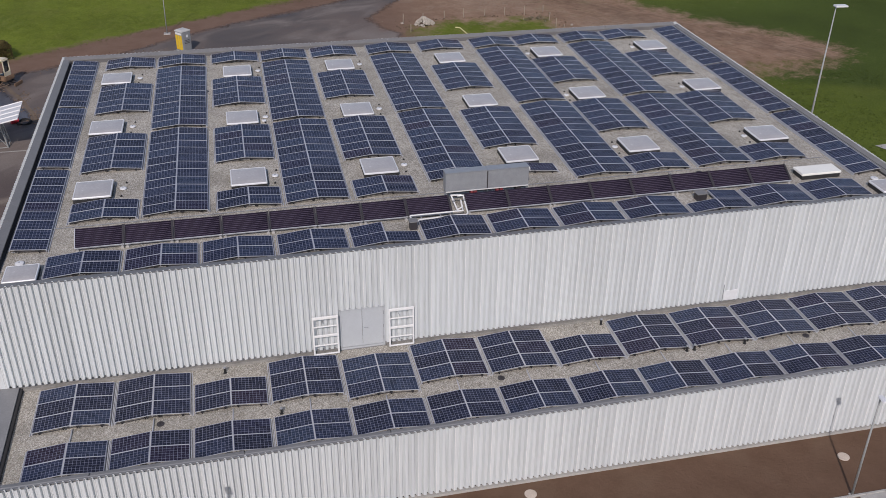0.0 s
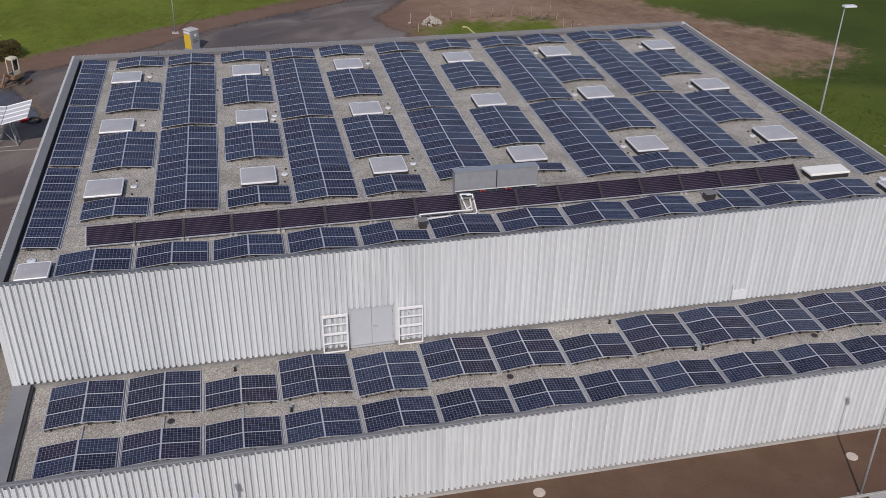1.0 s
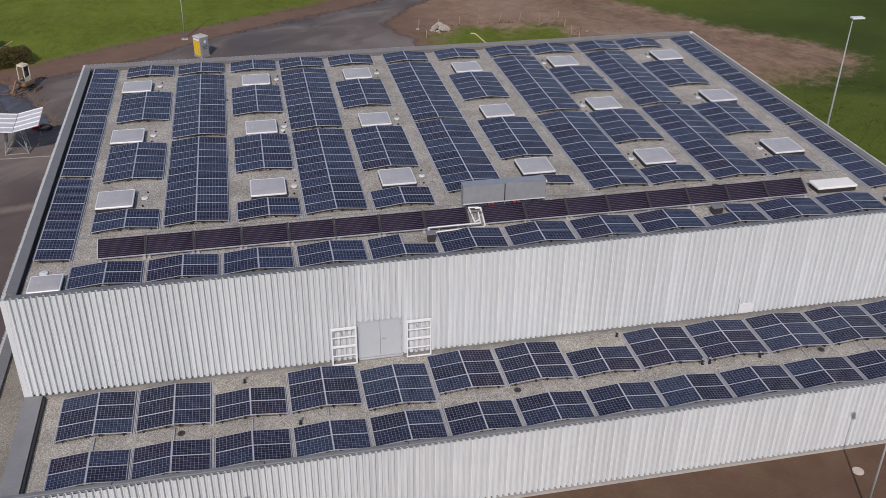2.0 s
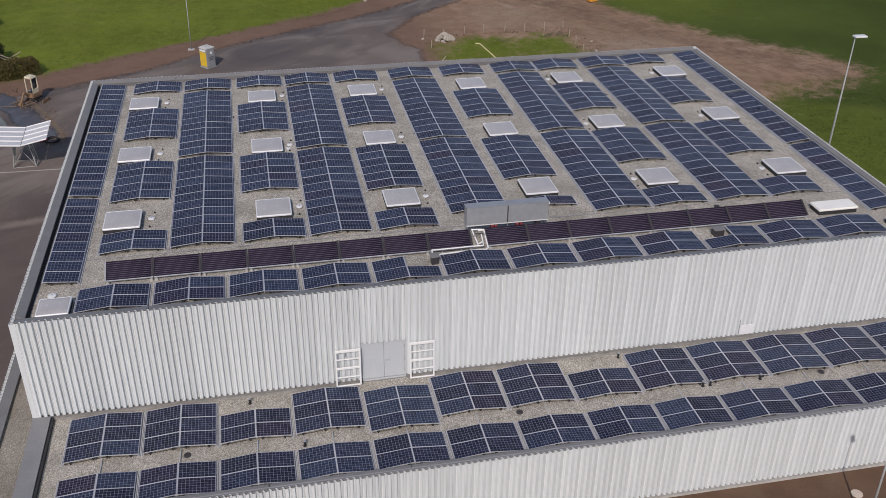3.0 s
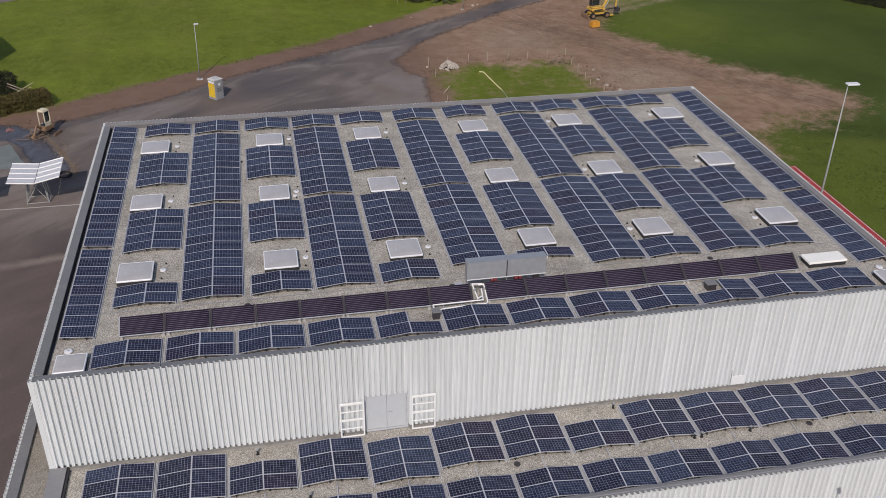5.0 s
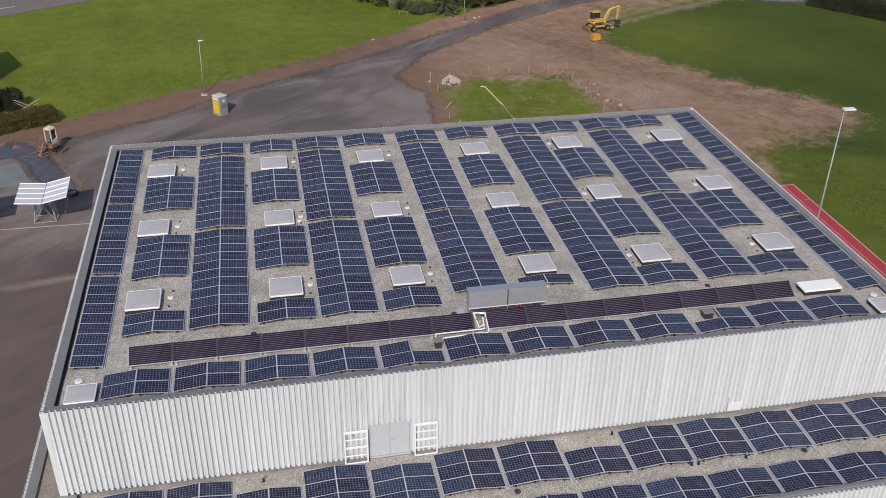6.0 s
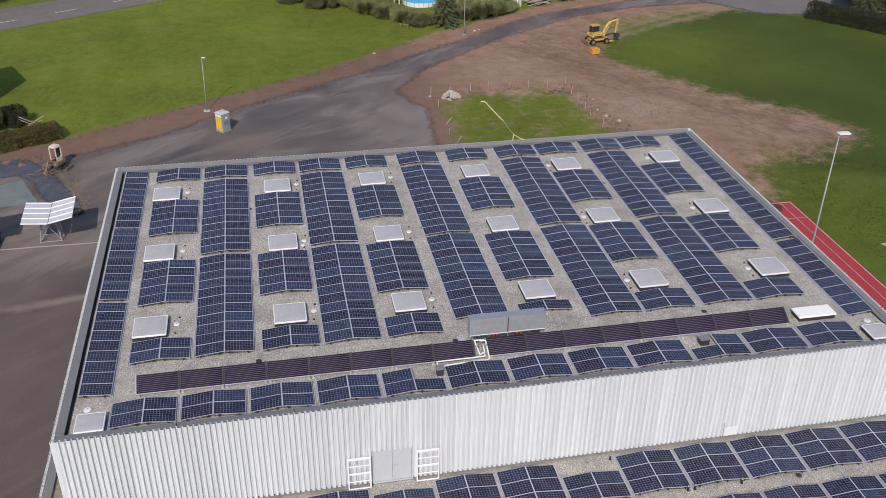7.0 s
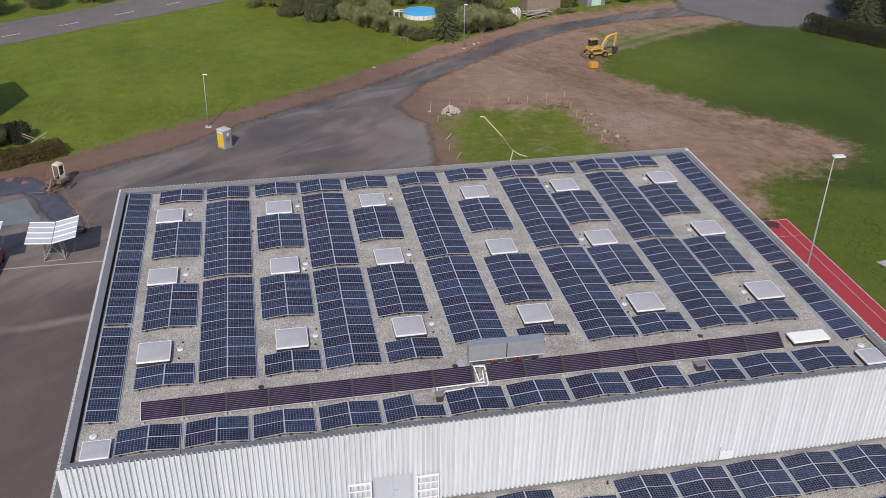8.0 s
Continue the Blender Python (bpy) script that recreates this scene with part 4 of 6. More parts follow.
def collector(x):
    c = thing("tube_collector", pose(x, 3.43, 9.12), "black vacuum tube solar collector with horizontal tubes", "solar collector", "tube collectors in one row")
    slope = c.matrix_world @ pose(0, 0, 0, COL_T, 0, 0)
    part("tray", boxes((0.04, COL_W - 0.1, 0.02, COL_L - 0.02, -0.05, -0.03)), TUBEBACK, c).matrix_world = slope
    part("manifold", bevelled(boxes((COL_W - 0.11, COL_W - 0.01, 0, COL_L, -0.05, 0.06)), 0.012, 1), DARKMETAL, c).matrix_world = slope
    part("side_rail", boxes((0.0, 0.045, 0, COL_L, -0.05, 0.04)), ALU if x < 4 else DARKMETAL, c).matrix_world = slope
    part("front_rail", boxes((0, COL_W - 0.02, -0.035, 0.0, -0.06, 0.02)), ALU, c).matrix_world = slope
    for k in range(10):
        part("tube", TUBE_MESH, TUBE, c).matrix_world = slope @ pose(0, 0.055 + k * (COL_L - 0.11) / 9, 0.0)
    for q in (0.12, COL_W - 0.12):
        part("leg", boxes((q - 0.025, q + 0.025, 0.88, 0.93, -0.24, 0.36)), ALU, c)
        part("ballast_block", bevelled(boxes((q - 0.08, q + 0.08, -0.08, 0.14, -0.25, -0.13)), 0.015, 1), CONCRETE, c)
        part("front_leg", boxes((q - 0.02, q + 0.02, 0.0, 0.04, -0.12, 0.0)), ALU, c)


for k in range(8):
    collector(3.70 + k * 2.332)
    collector(23.14 + k * 2.322)

# ---- pump shelter, pipes and boxes ----
shelter = thing("pump_shelter", pose(22.30, 4.93, ROOF - 0.02), "galvanised sheet metal shelter over pumps, on short legs", "equipment shelter")
L = 4.55
part("front_panel", bevelled(boxes((0, L / 2 - 0.01, 0, 0.03, 0.66, 1.70)), 0.008, 1), ZINC, shelter)
part("front_panel", bevelled(boxes((L / 2 + 0.01, L, 0, 0.03, 0.66, 1.70)), 0.008, 1), ZINC, shelter)
part("seam", boxes((L / 2 - 0.03, L / 2 + 0.03, -0.012, 0.0, 0.66, 1.70)), DARKMETAL, shelter)
bm = bmesh.new()
for a, b in ((-0.02, L / 2 - 0.005), (L / 2 + 0.005, L + 0.02)):
    vs = [bm.verts.new(p) for p in ((a, -0.03, 1.73), (b, -0.03, 1.73), (b, 0.62, 1.68), (a, 0.62, 1.68), (a, -0.03, 1.77), (b, -0.03, 1.77), (b, 0.62, 1.72), (a, 0.62, 1.72))]
    for f in ((3, 2, 1, 0), (4, 5, 6, 7), (0, 1, 5, 4), (1, 2, 6, 5), (2, 3, 7, 6), (3, 0, 4, 7)):
        bm.faces.new([vs[i] for i in f])
part("lid", bm, ZINC, shelter)
part("side_panel", boxes((0, 0.03, 0.035, 0.56, 0.66, 1.66)), ZINC, shelter)
part("side_panel", boxes((L - 0.03, L, 0.035, 0.56, 0.66, 1.66)), ZINC, shelter)
part("back_panel", boxes((0.035, L - 0.035, 0.53, 0.555, 0.3, 1.65)), ZINC, shelter)
for x in (0.03, L / 2, L - 0.08):
    for y in (0.035, 0.475):
        part("leg", boxes((x, x + 0.05, y, y + 0.05, 0, 0.62)), ZINC, shelter)
part("bottom_edge", boxes((0, L, -0.02, 0.0, 0.64, 0.69)), WHITEPIPE, shelter)
for x in (1.35, 1.55, 2.75, 2.98):
    pump = part("pump", bevelled(boxes((x, x + 0.16, -0.10, 0.2, 0.30, 0.62)), 0.02, 1), REDPAINT, shelter, "red circulation pump")
    part("motor", rods(((x + 0.08, -0.10, 0.46), (x + 0.08, -0.2, 0.46), 0.07)), DARKMETAL, pump)
bm = bmesh.new()
for z in (0.25, 0.5):
    rod(bm, (0.3, 0.3, z), (L - 0.2, 0.3, z), 0.05)
part("header_pipe", bm, DARKMETAL, shelter)
part("control_box", bevelled(boxes((3.9, 4.2, 0.1, 0.4, 0.2, 0.6)), 0.01, 1), DARKMETAL, shelter)
part("ladder_rest", boxes((-0.55, -0.12, 0.0, 0.75, 0.1, 0.13), (-0.5, -0.46, 0.02, 0.06, 0, 0.1), (-0.2, -0.16, 0.02, 0.06, 0, 0.1), (-0.5, -0.46, 0.68, 0.72, 0, 0.1), (-0.2, -0.16, 0.68, 0.72, 0, 0.1)), ALU, shelter)
part("end_flange", rods(((L + 0.02, 0.3, 1.5), (L + 0.14, 0.3, 1.5), 0.09)), WHITEPIPE, shelter)

pipes = thing("collector_pipework", Matrix(), "white jacketed pipes looping between the tube collectors", "pipework")
bm = bmesh.new()
pipe(bm, [(23.0, 4.24, 9.66), (22.44, 4.28, 9.68), (22.60, 3.48, 9.22), (22.90, 3.62, 9.28), (22.90, 4.0, 9.50)], 0.042)
part("pipe", bm, WHITEPIPE, pipes)
bm = bmesh.new()
pipe(bm, [(22.78, 4.24, 9.62), (23.08, 4.22, 9.64), (23.10, 3.22, 9.10), (22.96, 3.10, 9.08), (22.46, 3.10, 9.12), (20.50, 2.94, 9.14), (20.16, 2.62, 9.14)], 0.042)
part("pipe", bm, WHITEPIPE, pipes)
bm = bmesh.new()
pipe(bm, [(22.90, 3.62, 9.28), (22.84, 3.22, 9.28), (20.06, 3.16, 9.30), (20.06, 2.78, 9.22)], 0.040)
part("long_pipe", bm, WHITEPIPE, pipes)
for x in (22.52, 23.08):
    part("valve", rods(((x, 3.9, 9.44), (x, 3.9, 9.62), 0.05, 0.03)), ZINC, pipes)
for x in (20.6, 21.6):
    part("bracket", boxes((x, x + 0.04, 2.95, 3.2, ROOF - 0.02, 9.2)), ALU, pipes)


def junction_box(x, y, w, d, h):
    j = thing("roof_junction_box", pose(x, y, ROOF - 0.02, 0, 0, 3), "grey sheet metal hood over pipes on the roof", "roof box", "roof hoods")
    part("body", bevelled(boxes((-w / 2, w / 2, -d / 2, d / 2, 0, h)), 0.015, 1), DARKMETAL, j)
    part("lid", bevelled(boxes((-w / 2 - 0.05, w / 2 + 0.05, -d / 2 - 0.05, d / 2 + 0.05, h, h + 0.05)), 0.012, 1), CAP, j)


junction_box(20.08, 2.52, 0.36, 0.36, 0.46)
junction_box(35.85, 2.65, 0.55, 0.42, 0.40)

# lightning wires on the gravel
for n, pts in enumerate((((0.8, 6.0), (45.5, 6.25)), ((35.6, 6.25), (35.7, 3.4)))):
    w = thing("lightning_wire", Matrix(), "thin grey lightning wire lying along the gravel", "cable", "lightning wires")
    (ax, ay), (bx, by) = pts
    part("wire", rods(((ax, ay, ROOF + 0.05), (bx, by, ROOF + 0.05), 0.018), sides=6), ZINC, w)
    for k in range(1, 12):
        u = k / 12
        part("holder", boxes((ax + (bx - ax) * u - 0.07, ax + (bx - ax) * u + 0.07, ay + (by - ay) * u - 0.07, ay + (by - ay) * u + 0.07, ROOF - 0.01, ROOF + 0.045)), CONCRETE, w)


def vent_stub(x, y):
    v = thing("vent_stub", pose(x, y, WROOF - 0.02), "short black vent stub standing in the gravel", "roof vent", "vent stubs on the low roof")
    part("pipe", rods(((0, 0, 0), (0, 0, 0.32), 0.055), sides=10), RUBBER, v)
    part("collar", rods(((0, 0, 0), (0, 0, 0.05), 0.11, 0.07), sides=12), RUBBER, v)
    part("cap", rods(((0, 0, 0.32), (0, 0, 0.37), 0.08, 0.06), sides=10), ZINC, v)


for x, y in ((10.15, -0.6), (12.60, -4.24), (32.96, -3.53), (33.37, -3.52), (29.55, -0.38), (36.15, -3.54)):
    vent_stub(x, y)

# ---- outdoors ----
YELLOW = plain("yellow_machine_paint", (0.54, 0.33, 0.065), 0.5, 0.0, 0.35, 2)
TOILETYELLOW = plain("yellow_plastic", (0.68, 0.45, 0.025), 0.5, 0.0, 0.1, 3)
TOILETGREY = plain("grey_plastic", (0.26, 0.27, 0.28), 0.5, 0.0, 0.1, 3)
CREAM = plain("cream_cab_paint", (0.62, 0.56, 0.42), 0.5, 0.0, 0.15, 3)
MUDDY = plain("muddy_machine_paint", (0.22, 0.135, 0.082), 0.8, 0.0, 0.4, 3)
GLASSDARK = plain("dark_cab_glass", (0.02, 0.025, 0.03), 0.1, 0.0, 0.2, 3)
LIMESTONE = plain("white_rubble", (0.41, 0.37, 0.32), 0.9, 0.0, 0.3, 3, 0.3)
TRACKRED = plain("red_running_track", (0.36, 0.035, 0.040), 0.85, 0.0, 0.15, 1.5)
MARK = plain("worn_white_line", (0.62, 0.60, 0.57), 0.7, 0.0, 0.2, 4)
ROADGREY = plain("grey_public_road", (0.158, 0.138, 0.122), 0.85, 0.0, 0.18, 0.8)
BARK = plain("brown_bark", (0.085, 0.060, 0.042), 0.9, 0.0, 0.3, 6, 0.4)
TIMBER = plain("weathered_timber", (0.24, 0.19, 0.145), 0.85, 0.0, 0.25, 3, 0.2)
STAKE = plain("raw_timber_stake", (0.33, 0.27, 0.21), 0.8, 0.0, 0.2, 5)
TAPE = plain("yellow_hose", (0.62, 0.58, 0.29), 0.55, 0.0, 0.15, 5)
POOLBLUE = plain("pool_blue", (0.06, 0.46, 0.80), 0.2, 0.0, 0.1, 1.0)
GREENPAINT = plain("pale_green_door", (0.38, 0.58, 0.46), 0.6, 0.0, 0.1, 2)
ROOFTILE = plain("grey_roof_sheet", (0.20, 0.19, 0.19), 0.7, 0.0, 0.2, 1.5)
CANOPYWHITE = plain("white_corrugated_plastic", (0.66, 0.68, 0.71), 0.4, 0.0, 0.06, 2)
cn = CANOPYWHITE.node_tree
glow = node(cn, "ShaderNodeBsdfTranslucent", Color=(0.75, 0.77, 0.8, 1))
both = node(cn, "ShaderNodeMixShader", Fac=0.3)
cn.links.new(cn.nodes["Principled BSDF"].outputs[0], both.inputs[1])
cn.links.new(glow.outputs[0], both.inputs[2])
cn.links.new(both.outputs[0], cn.nodes["Material Output"].inputs[0])
LEAF = make_leaves("leaves_green", (0.098, 0.120, 0.038), (0.215, 0.238, 0.084))
LEAFDARK = make_leaves("leaves_dark", (0.058, 0.068, 0.031), (0.145, 0.154, 0.072))
LEAFPALE = make_leaves("leaves_pale", (0.142, 0.160, 0.064), (0.290, 0.302, 0.142))
LEAFBROWN = make_leaves("hedge_brown_green", (0.060, 0.048, 0.016), (0.105, 0.085, 0.031))
LEAFDEEP = make_leaves("leaves_deep", (0.014, 0.018, 0.010), (0.052, 0.058, 0.030))
FIR = make_leaves("fir_needles", (0.052, 0.068, 0.032), (0.145, 0.162, 0.080))


def on_ground(x, y, turn=0.0, dz=0.0):
    return pose(x, y, float(ground_z(x, y)) + dz, 0, 0, turn)


def street_lamp(x, y, h, z, label, twin=False, turn=0.0, foot=0.35, lean=0.0):
    s = thing("street_lamp", pose(x, y, z, 0, lean, turn), label, "street lamp", "lamp posts")
    part("pole", rods(((0, 0, -0.1), (0, 0, h), 0.06 if h < 8 else 0.11, 0.038), sides=12), STEELPOLE, s, smooth=True)
    part("base", bevelled(boxes((-foot, foot, -foot, foot, -0.1, 0.06)), 0.03, 1), CONCRETE, s)
    bm = boxes((-0.08, 0.42, -0.13, 0.13, h, h + 0.09)) if not twin else boxes((-0.12, 0.82, -0.24, 0.24, h, h + 0.12))
    part("lamp_head", bevelled(bm, 0.03, 2), DOMEWHITE, s)
    part("bracket", rods(((0, 0, h - 0.1), (0.2, 0, h + 0.02), 0.04)), STEELPOLE, s)
    return s


street_lamp(5.3, 66.0, 6.2, float(ground_z(5.3, 66.0)), "slim grey lamp post beside the site road", lean=1.0)
street_lamp(41.4, 94.4, 6.4, float(ground_z(41.4, 94.4)), "slim grey lamp post near the gardens", foot=0.2)
street_lamp(53.2, 19.4, 14.45, float(ground_z(53.2, 19.4)), "tall floodlight mast beside the running track", True, lean=1.0)
for x in (38.04, 8.66):
    street_lamp(x, -11.38, 5.72, 0.25, "slim grey lamp post in front of the hall", turn=-95, foot=0.13)


def portable_toilet(x, y, turn):
    t = thing("portable_toilet", on_ground(x, y, turn), "yellow and grey portable toilet on the asphalt", "portable toilet")
    part("base", bevelled(boxes((-0.6, 0.6, -0.6, 0.6, 0.03, 0.16)), 0.02, 1), TOILETGREY, t)
    part("body", bevelled(boxes((-0.55, 0.55, -0.55, 0.55, 0.16, 2.1)), 0.03, 1), TOILETGREY, t)
    for k in range(3):
        part("side_panel", bevelled(boxes((-0.572, -0.552, -0.5 + k * 0.34, -0.2 + k * 0.34, 0.25, 1.75)), 0.006, 1), TOILETYELLOW, t)
    part("side_stripe", boxes((-0.568, -0.552, -0.45, 0.45, 1.80, 2.0)), DOMEWHITE, t)
    door = part("door", bevelled(boxes((-0.42, 0.42, -0.585, -0.552, 0.2, 2.0)), 0.01, 1), TOILETGREY, t)
    part("vent_grille", boxes((-0.3, 0.3, -0.595, -0.586, 0.9, 0.95), (-0.3, 0.3, -0.595, -0.586, 1.05, 1.1), (-0.3, 0.3, -0.595, -0.586, 1.2, 1.25)), DARKMETAL, door)
    part("sign_disc", rods(((0.05, -0.585, 1.65), (0.05, -0.6, 1.65), 0.15)), DOMEWHITE, door)
    bm = bmesh.new()
    vs = [bm.verts.new((x0, y0, z)) for z, k in ((2.1, 0.58), (2.18, 0.56), (2.28, 0.38)) for x0, y0 in ((-k, -k), (k, -k), (k, k), (-k, k))]
    for r in (0, 4):
        for k in range(4):
            bm.faces.new((vs[r + k], vs[r + (k + 1) % 4], vs[r + 4 + (k + 1) % 4], vs[r + 4 + k]))
    bm.faces.new(vs[8:])
    bm.faces.new(vs[:4][::-1])
    part("roof", bm, plain("grey_white_plastic", (0.46, 0.46, 0.45), 0.5, 0.0, 0.1, 3), t, "pale grey domed roof")


portable_toilet(7.22, 59.75, 40)


def stone(seed, size, mat=LIMESTONE):
    bm = bmesh.new()
    bmesh.ops.create_icosphere(bm, subdivisions=2, radius=size)
    for v in bm.verts:
        v.co *= 1 + 0.75 * noise.noise(v.co * (1.3 / size) + Vector((seed * 3.7, 0, 0)))
        v.co.z *= 0.6
    return mesh_of("stone", bm, mat)


DULL = [stone(k, 0.32 + 0.05 * (k % 3), plain("dull_field_stone", (0.34, 0.29, 0.24), 0.9, 0.0, 0.25, 3, 0.3)) for k in range(5)]
STONES = [stone(k, 0.32 + 0.05 * (k % 3)) for k in range(5)]
pile = thing("rubble_pile", on_ground(34.4, 69.6), "heap of white limestone rubble at the field corner", "rubble")
rng = random.Random(8)
for k in range(80):
    a, r = rng.uniform(0, 6.28), rng.uniform(0, 1) ** 0.9
    ob = part("stone", STONES[k % 5], LIMESTONE, pile)
    ob.matrix_local = pose(1.1 * r * math.cos(a), 0.95 * r * math.sin(a), max(0.0, 0.75 * (1 - r)) + 0.08, rng.uniform(0, 360), rng.uniform(0, 360), rng.uniform(0, 360)) @ Matrix.Scale(rng.uniform(0.3, 0.75), 4)
for x, y, s in ((31.9, 70.3, 0.35), (51.5, 66.0, 0.3), (51.2, 60.5, 0.5), (52.3, 58.9, 0.4), (50.9, 62.6, 0.35), (43.3, 95.8, 0.5), (44.0, 96.2, 0.35), (33.4, 91.2, 0.22), (27.2, 87.4, 0.26)):
    b = tagged(new("boulder", DULL[int(x) % 5]), "single pale stone lying on the bare earth", "stone", "loose stones")
    b.matrix_world = on_ground(x, y, x * 40, 0.08) @ Matrix.Scale(s / 0.6, 4)


def fence_post(x, y, h, lean=0.0):
    p = thing("fence_post", on_ground(x, y) @ pose(0, 0, 0, 0, lean, 0), "thin timber stake driven into the earth", "fence post", "stakes round the grass patch")
    part("stake", bevelled(boxes((-0.045, 0.045, -0.045, 0.045, -0.2, h)), 0.012, 1), STAKE, p)


for k, (x, y) in enumerate(((32.3, 66.9), (32.2, 61.4), (32.0, 58.4), (32.3, 55.8), (32.1, 70.8), (34.6, 71.4), (37.3, 71.6), (39.7, 71.7), (42.3, 71.7), (44.8, 71.6), (47.3, 71.4), (49.9, 72.2), (49.5, 68.5), (49.4, 65.6), (49.4, 60.9), (49.6, 63.4), (49.8, 57.6))):
    fence_post(x, y, 0.95 + 0.15 * math.sin(k * 2.1), 4 * math.sin(k * 1.7) + (35 if k in (1, 3) else 0))
hose = thing("yellow_hose", Matrix(), "yellow hose lying across the grass patch", "hose")
GREENHOSE = plain("pale_green_hose", (0.24, 0.36, 0.20), 0.55, 0.0, 0.3, 4)
for pts, r, mat in ((((37.7, 67.6), (38.2, 67.4), (38.45, 65.0), (38.75, 62.2), (38.9, 61.2)), 0.068, TAPE), (((38.9, 61.2), (38.95, 59), (39.1, 57)), 0.04, GREENHOSE),
                    (((39.1, 57), (38.6, 55.6), (38.1, 54.3)), 0.07, TAPE), (((39.1, 57), (39.5, 55.7), (40.2, 55.0)), 0.05, TAPE)):
    bm = bmesh.new()
    pipe(bm, [(x, y, float(ground_z(x, y)) + r) for x, y in pts], r, 8)
    part("hose_length", bm, mat, hose)


def wheel(parent, at, r, w, axis="Y"):
    bm = bmesh.new()
    d = Vector((0, w / 2, 0)) if axis == "Y" else Vector((w / 2, 0, 0))
    rod(bm, Vector(at) - d, Vector(at) + d, r, sides=20)
    t = part("wheel", bevelled(bm, 0.04, 2), RUBBER, parent)
    bm = bmesh.new()
    rod(bm, Vector(at) - d * 1.06, Vector(at) + d * 1.06, r * 0.55, sides=16)
    part("rim", bm, MUDDY, t)


def excavator(x, y, turn):
    e = thing("wheeled_excavator", on_ground(x, y, turn) @ Matrix.Scale(0.84, 4), "yellow wheeled excavator with its arm stretched out", "excavator")
    part("chassis", bevelled(boxes((-1.5, 1.5, -0.7, 0.7, 0.55, 0.98)), 0.08, 2), YELLOW, e)
    for wx in (-1.3, 1.3):
        for wy in (-0.95, 0.95):
            wheel(e, (wx, wy, 0.5), 0.5, 0.42)
    part("dozer_blade", bevelled(boxes((-2.35, -2.2, -1.2, 1.2, 0.15, 0.75)), 0.03, 1), MUDDY, e)
    part("blade_arm", boxes((-2.2, -1.6, -0.5, -0.35, 0.45, 0.6), (-2.2, -1.6, 0.35, 0.5, 0.45, 0.6)), YELLOW, e)
    part("outrigger", boxes((1.7, 2.5, -1.1, -0.9, 0.3, 0.55), (1.7, 2.5, 0.9, 1.1, 0.3, 0.55)), YELLOW, e)
    part("turntable", rods(((0, 0, 1.0), (0, 0, 1.2), 0.7), sides=20), DARKMETAL, e)
    part("upper_body", bevelled(boxes((-1.6, 0.95, -1.1, 1.1, 1.2, 1.72)), 0.16, 3), YELLOW, e)
    part("engine_hood", bevelled(boxes((-1.55, 0.55, -1.05, 0.0, 1.72, 1.98)), 0.12, 3), YELLOW, e)
    part("hood_grille", boxes((-1.2, 0.4, -1.112, -1.1, 1.36, 1.58)), DARKMETAL, e)
    part("exhaust", rods(((-1.1, -0.6, 1.9), (-1.1, -0.6, 2.35), 0.06), sides=8), DARKMETAL, e)
    posts = [(px, px + 0.11, py, py + 0.11, 1.9, 2.86) for px in (-1.05, 0.24) for py in (0.08, 0.98)]
    cab = part("cab", bevelled(boxes((-1.05, 0.35, 0.08, 1.09, 1.72, 1.95), *posts), 0.02, 1), DARKMETAL, e)
    part("window", boxes((-1.0, 0.30, 0.12, 1.05, 1.95, 2.84)), GLASSDARK, cab)
    part("cab_roof", bevelled(boxes((-1.12, 0.42, 0.02, 1.16, 2.86, 2.99)), 0.05, 2), YELLOW, cab)
    part("work_lamp", bevelled(boxes((0.40, 0.50, 0.25, 0.42, 2.84, 2.96), (0.40, 0.50, 0.76, 0.93, 2.84, 2.96)), 0.02, 1), DOMEWHITE, cab)
    bend = ((0.85, 1.5), (1.25, 2.45), (1.75, 3.20), (2.45, 3.62), (3.45, 3.72))
    for n, ((ax, az), (bx, bz)) in enumerate(zip(bend, bend[1:])):
        r = (0.24, 0.27, 0.26, 0.23)[n]
        bm = bmesh.new()
        rod(bm, (ax, -0.25, az), (bx + 0.06 * (bx - ax), -0.25, bz + 0.06 * (bz - az)), r, r * 0.93, sides=8)
        part("boom_section", bevelled(bm, 0.02, 1), YELLOW, e)
    part("dipper_arm", bevelled(rods(((3.50, -0.25, 3.92), (3.30, -0.25, 1.5), 0.22, 0.15), sides=6), 0.02, 1), YELLOW, e)
    part("lift_cylinder", rods(((1.15, -0.25, 1.4), (1.95, -0.25, 2.75), 0.08)), ZINC, e)
    part("arm_cylinder", rods(((1.95, -0.25, 3.65), (3.40, -0.25, 4.05), 0.075)), DARKMETAL, e)
    part("bucket_cylinder", rods(((3.72, -0.25, 3.5), (3.68, -0.25, 1.75), 0.06)), ZINC, e)
    bm = bmesh.new()
    prof = ((0, 0), (0.55, -0.1), (0.7, -0.55), (0.35, -0.85), (-0.1, -0.7))
    va = [[bm.verts.new((3.35 + px, yy, 1.5 + pz)) for px, pz in prof] for yy in (-0.65, 0.15)]
    for k in range(5):
        bm.faces.new((va[0][k], va[0][(k + 1) % 5], va[1][(k + 1) % 5], va[1][k]))
    bm.faces.new(va[0])
    bm.faces.new(va[1][::-1])
    part("bucket", bm, DARKMETAL, e)


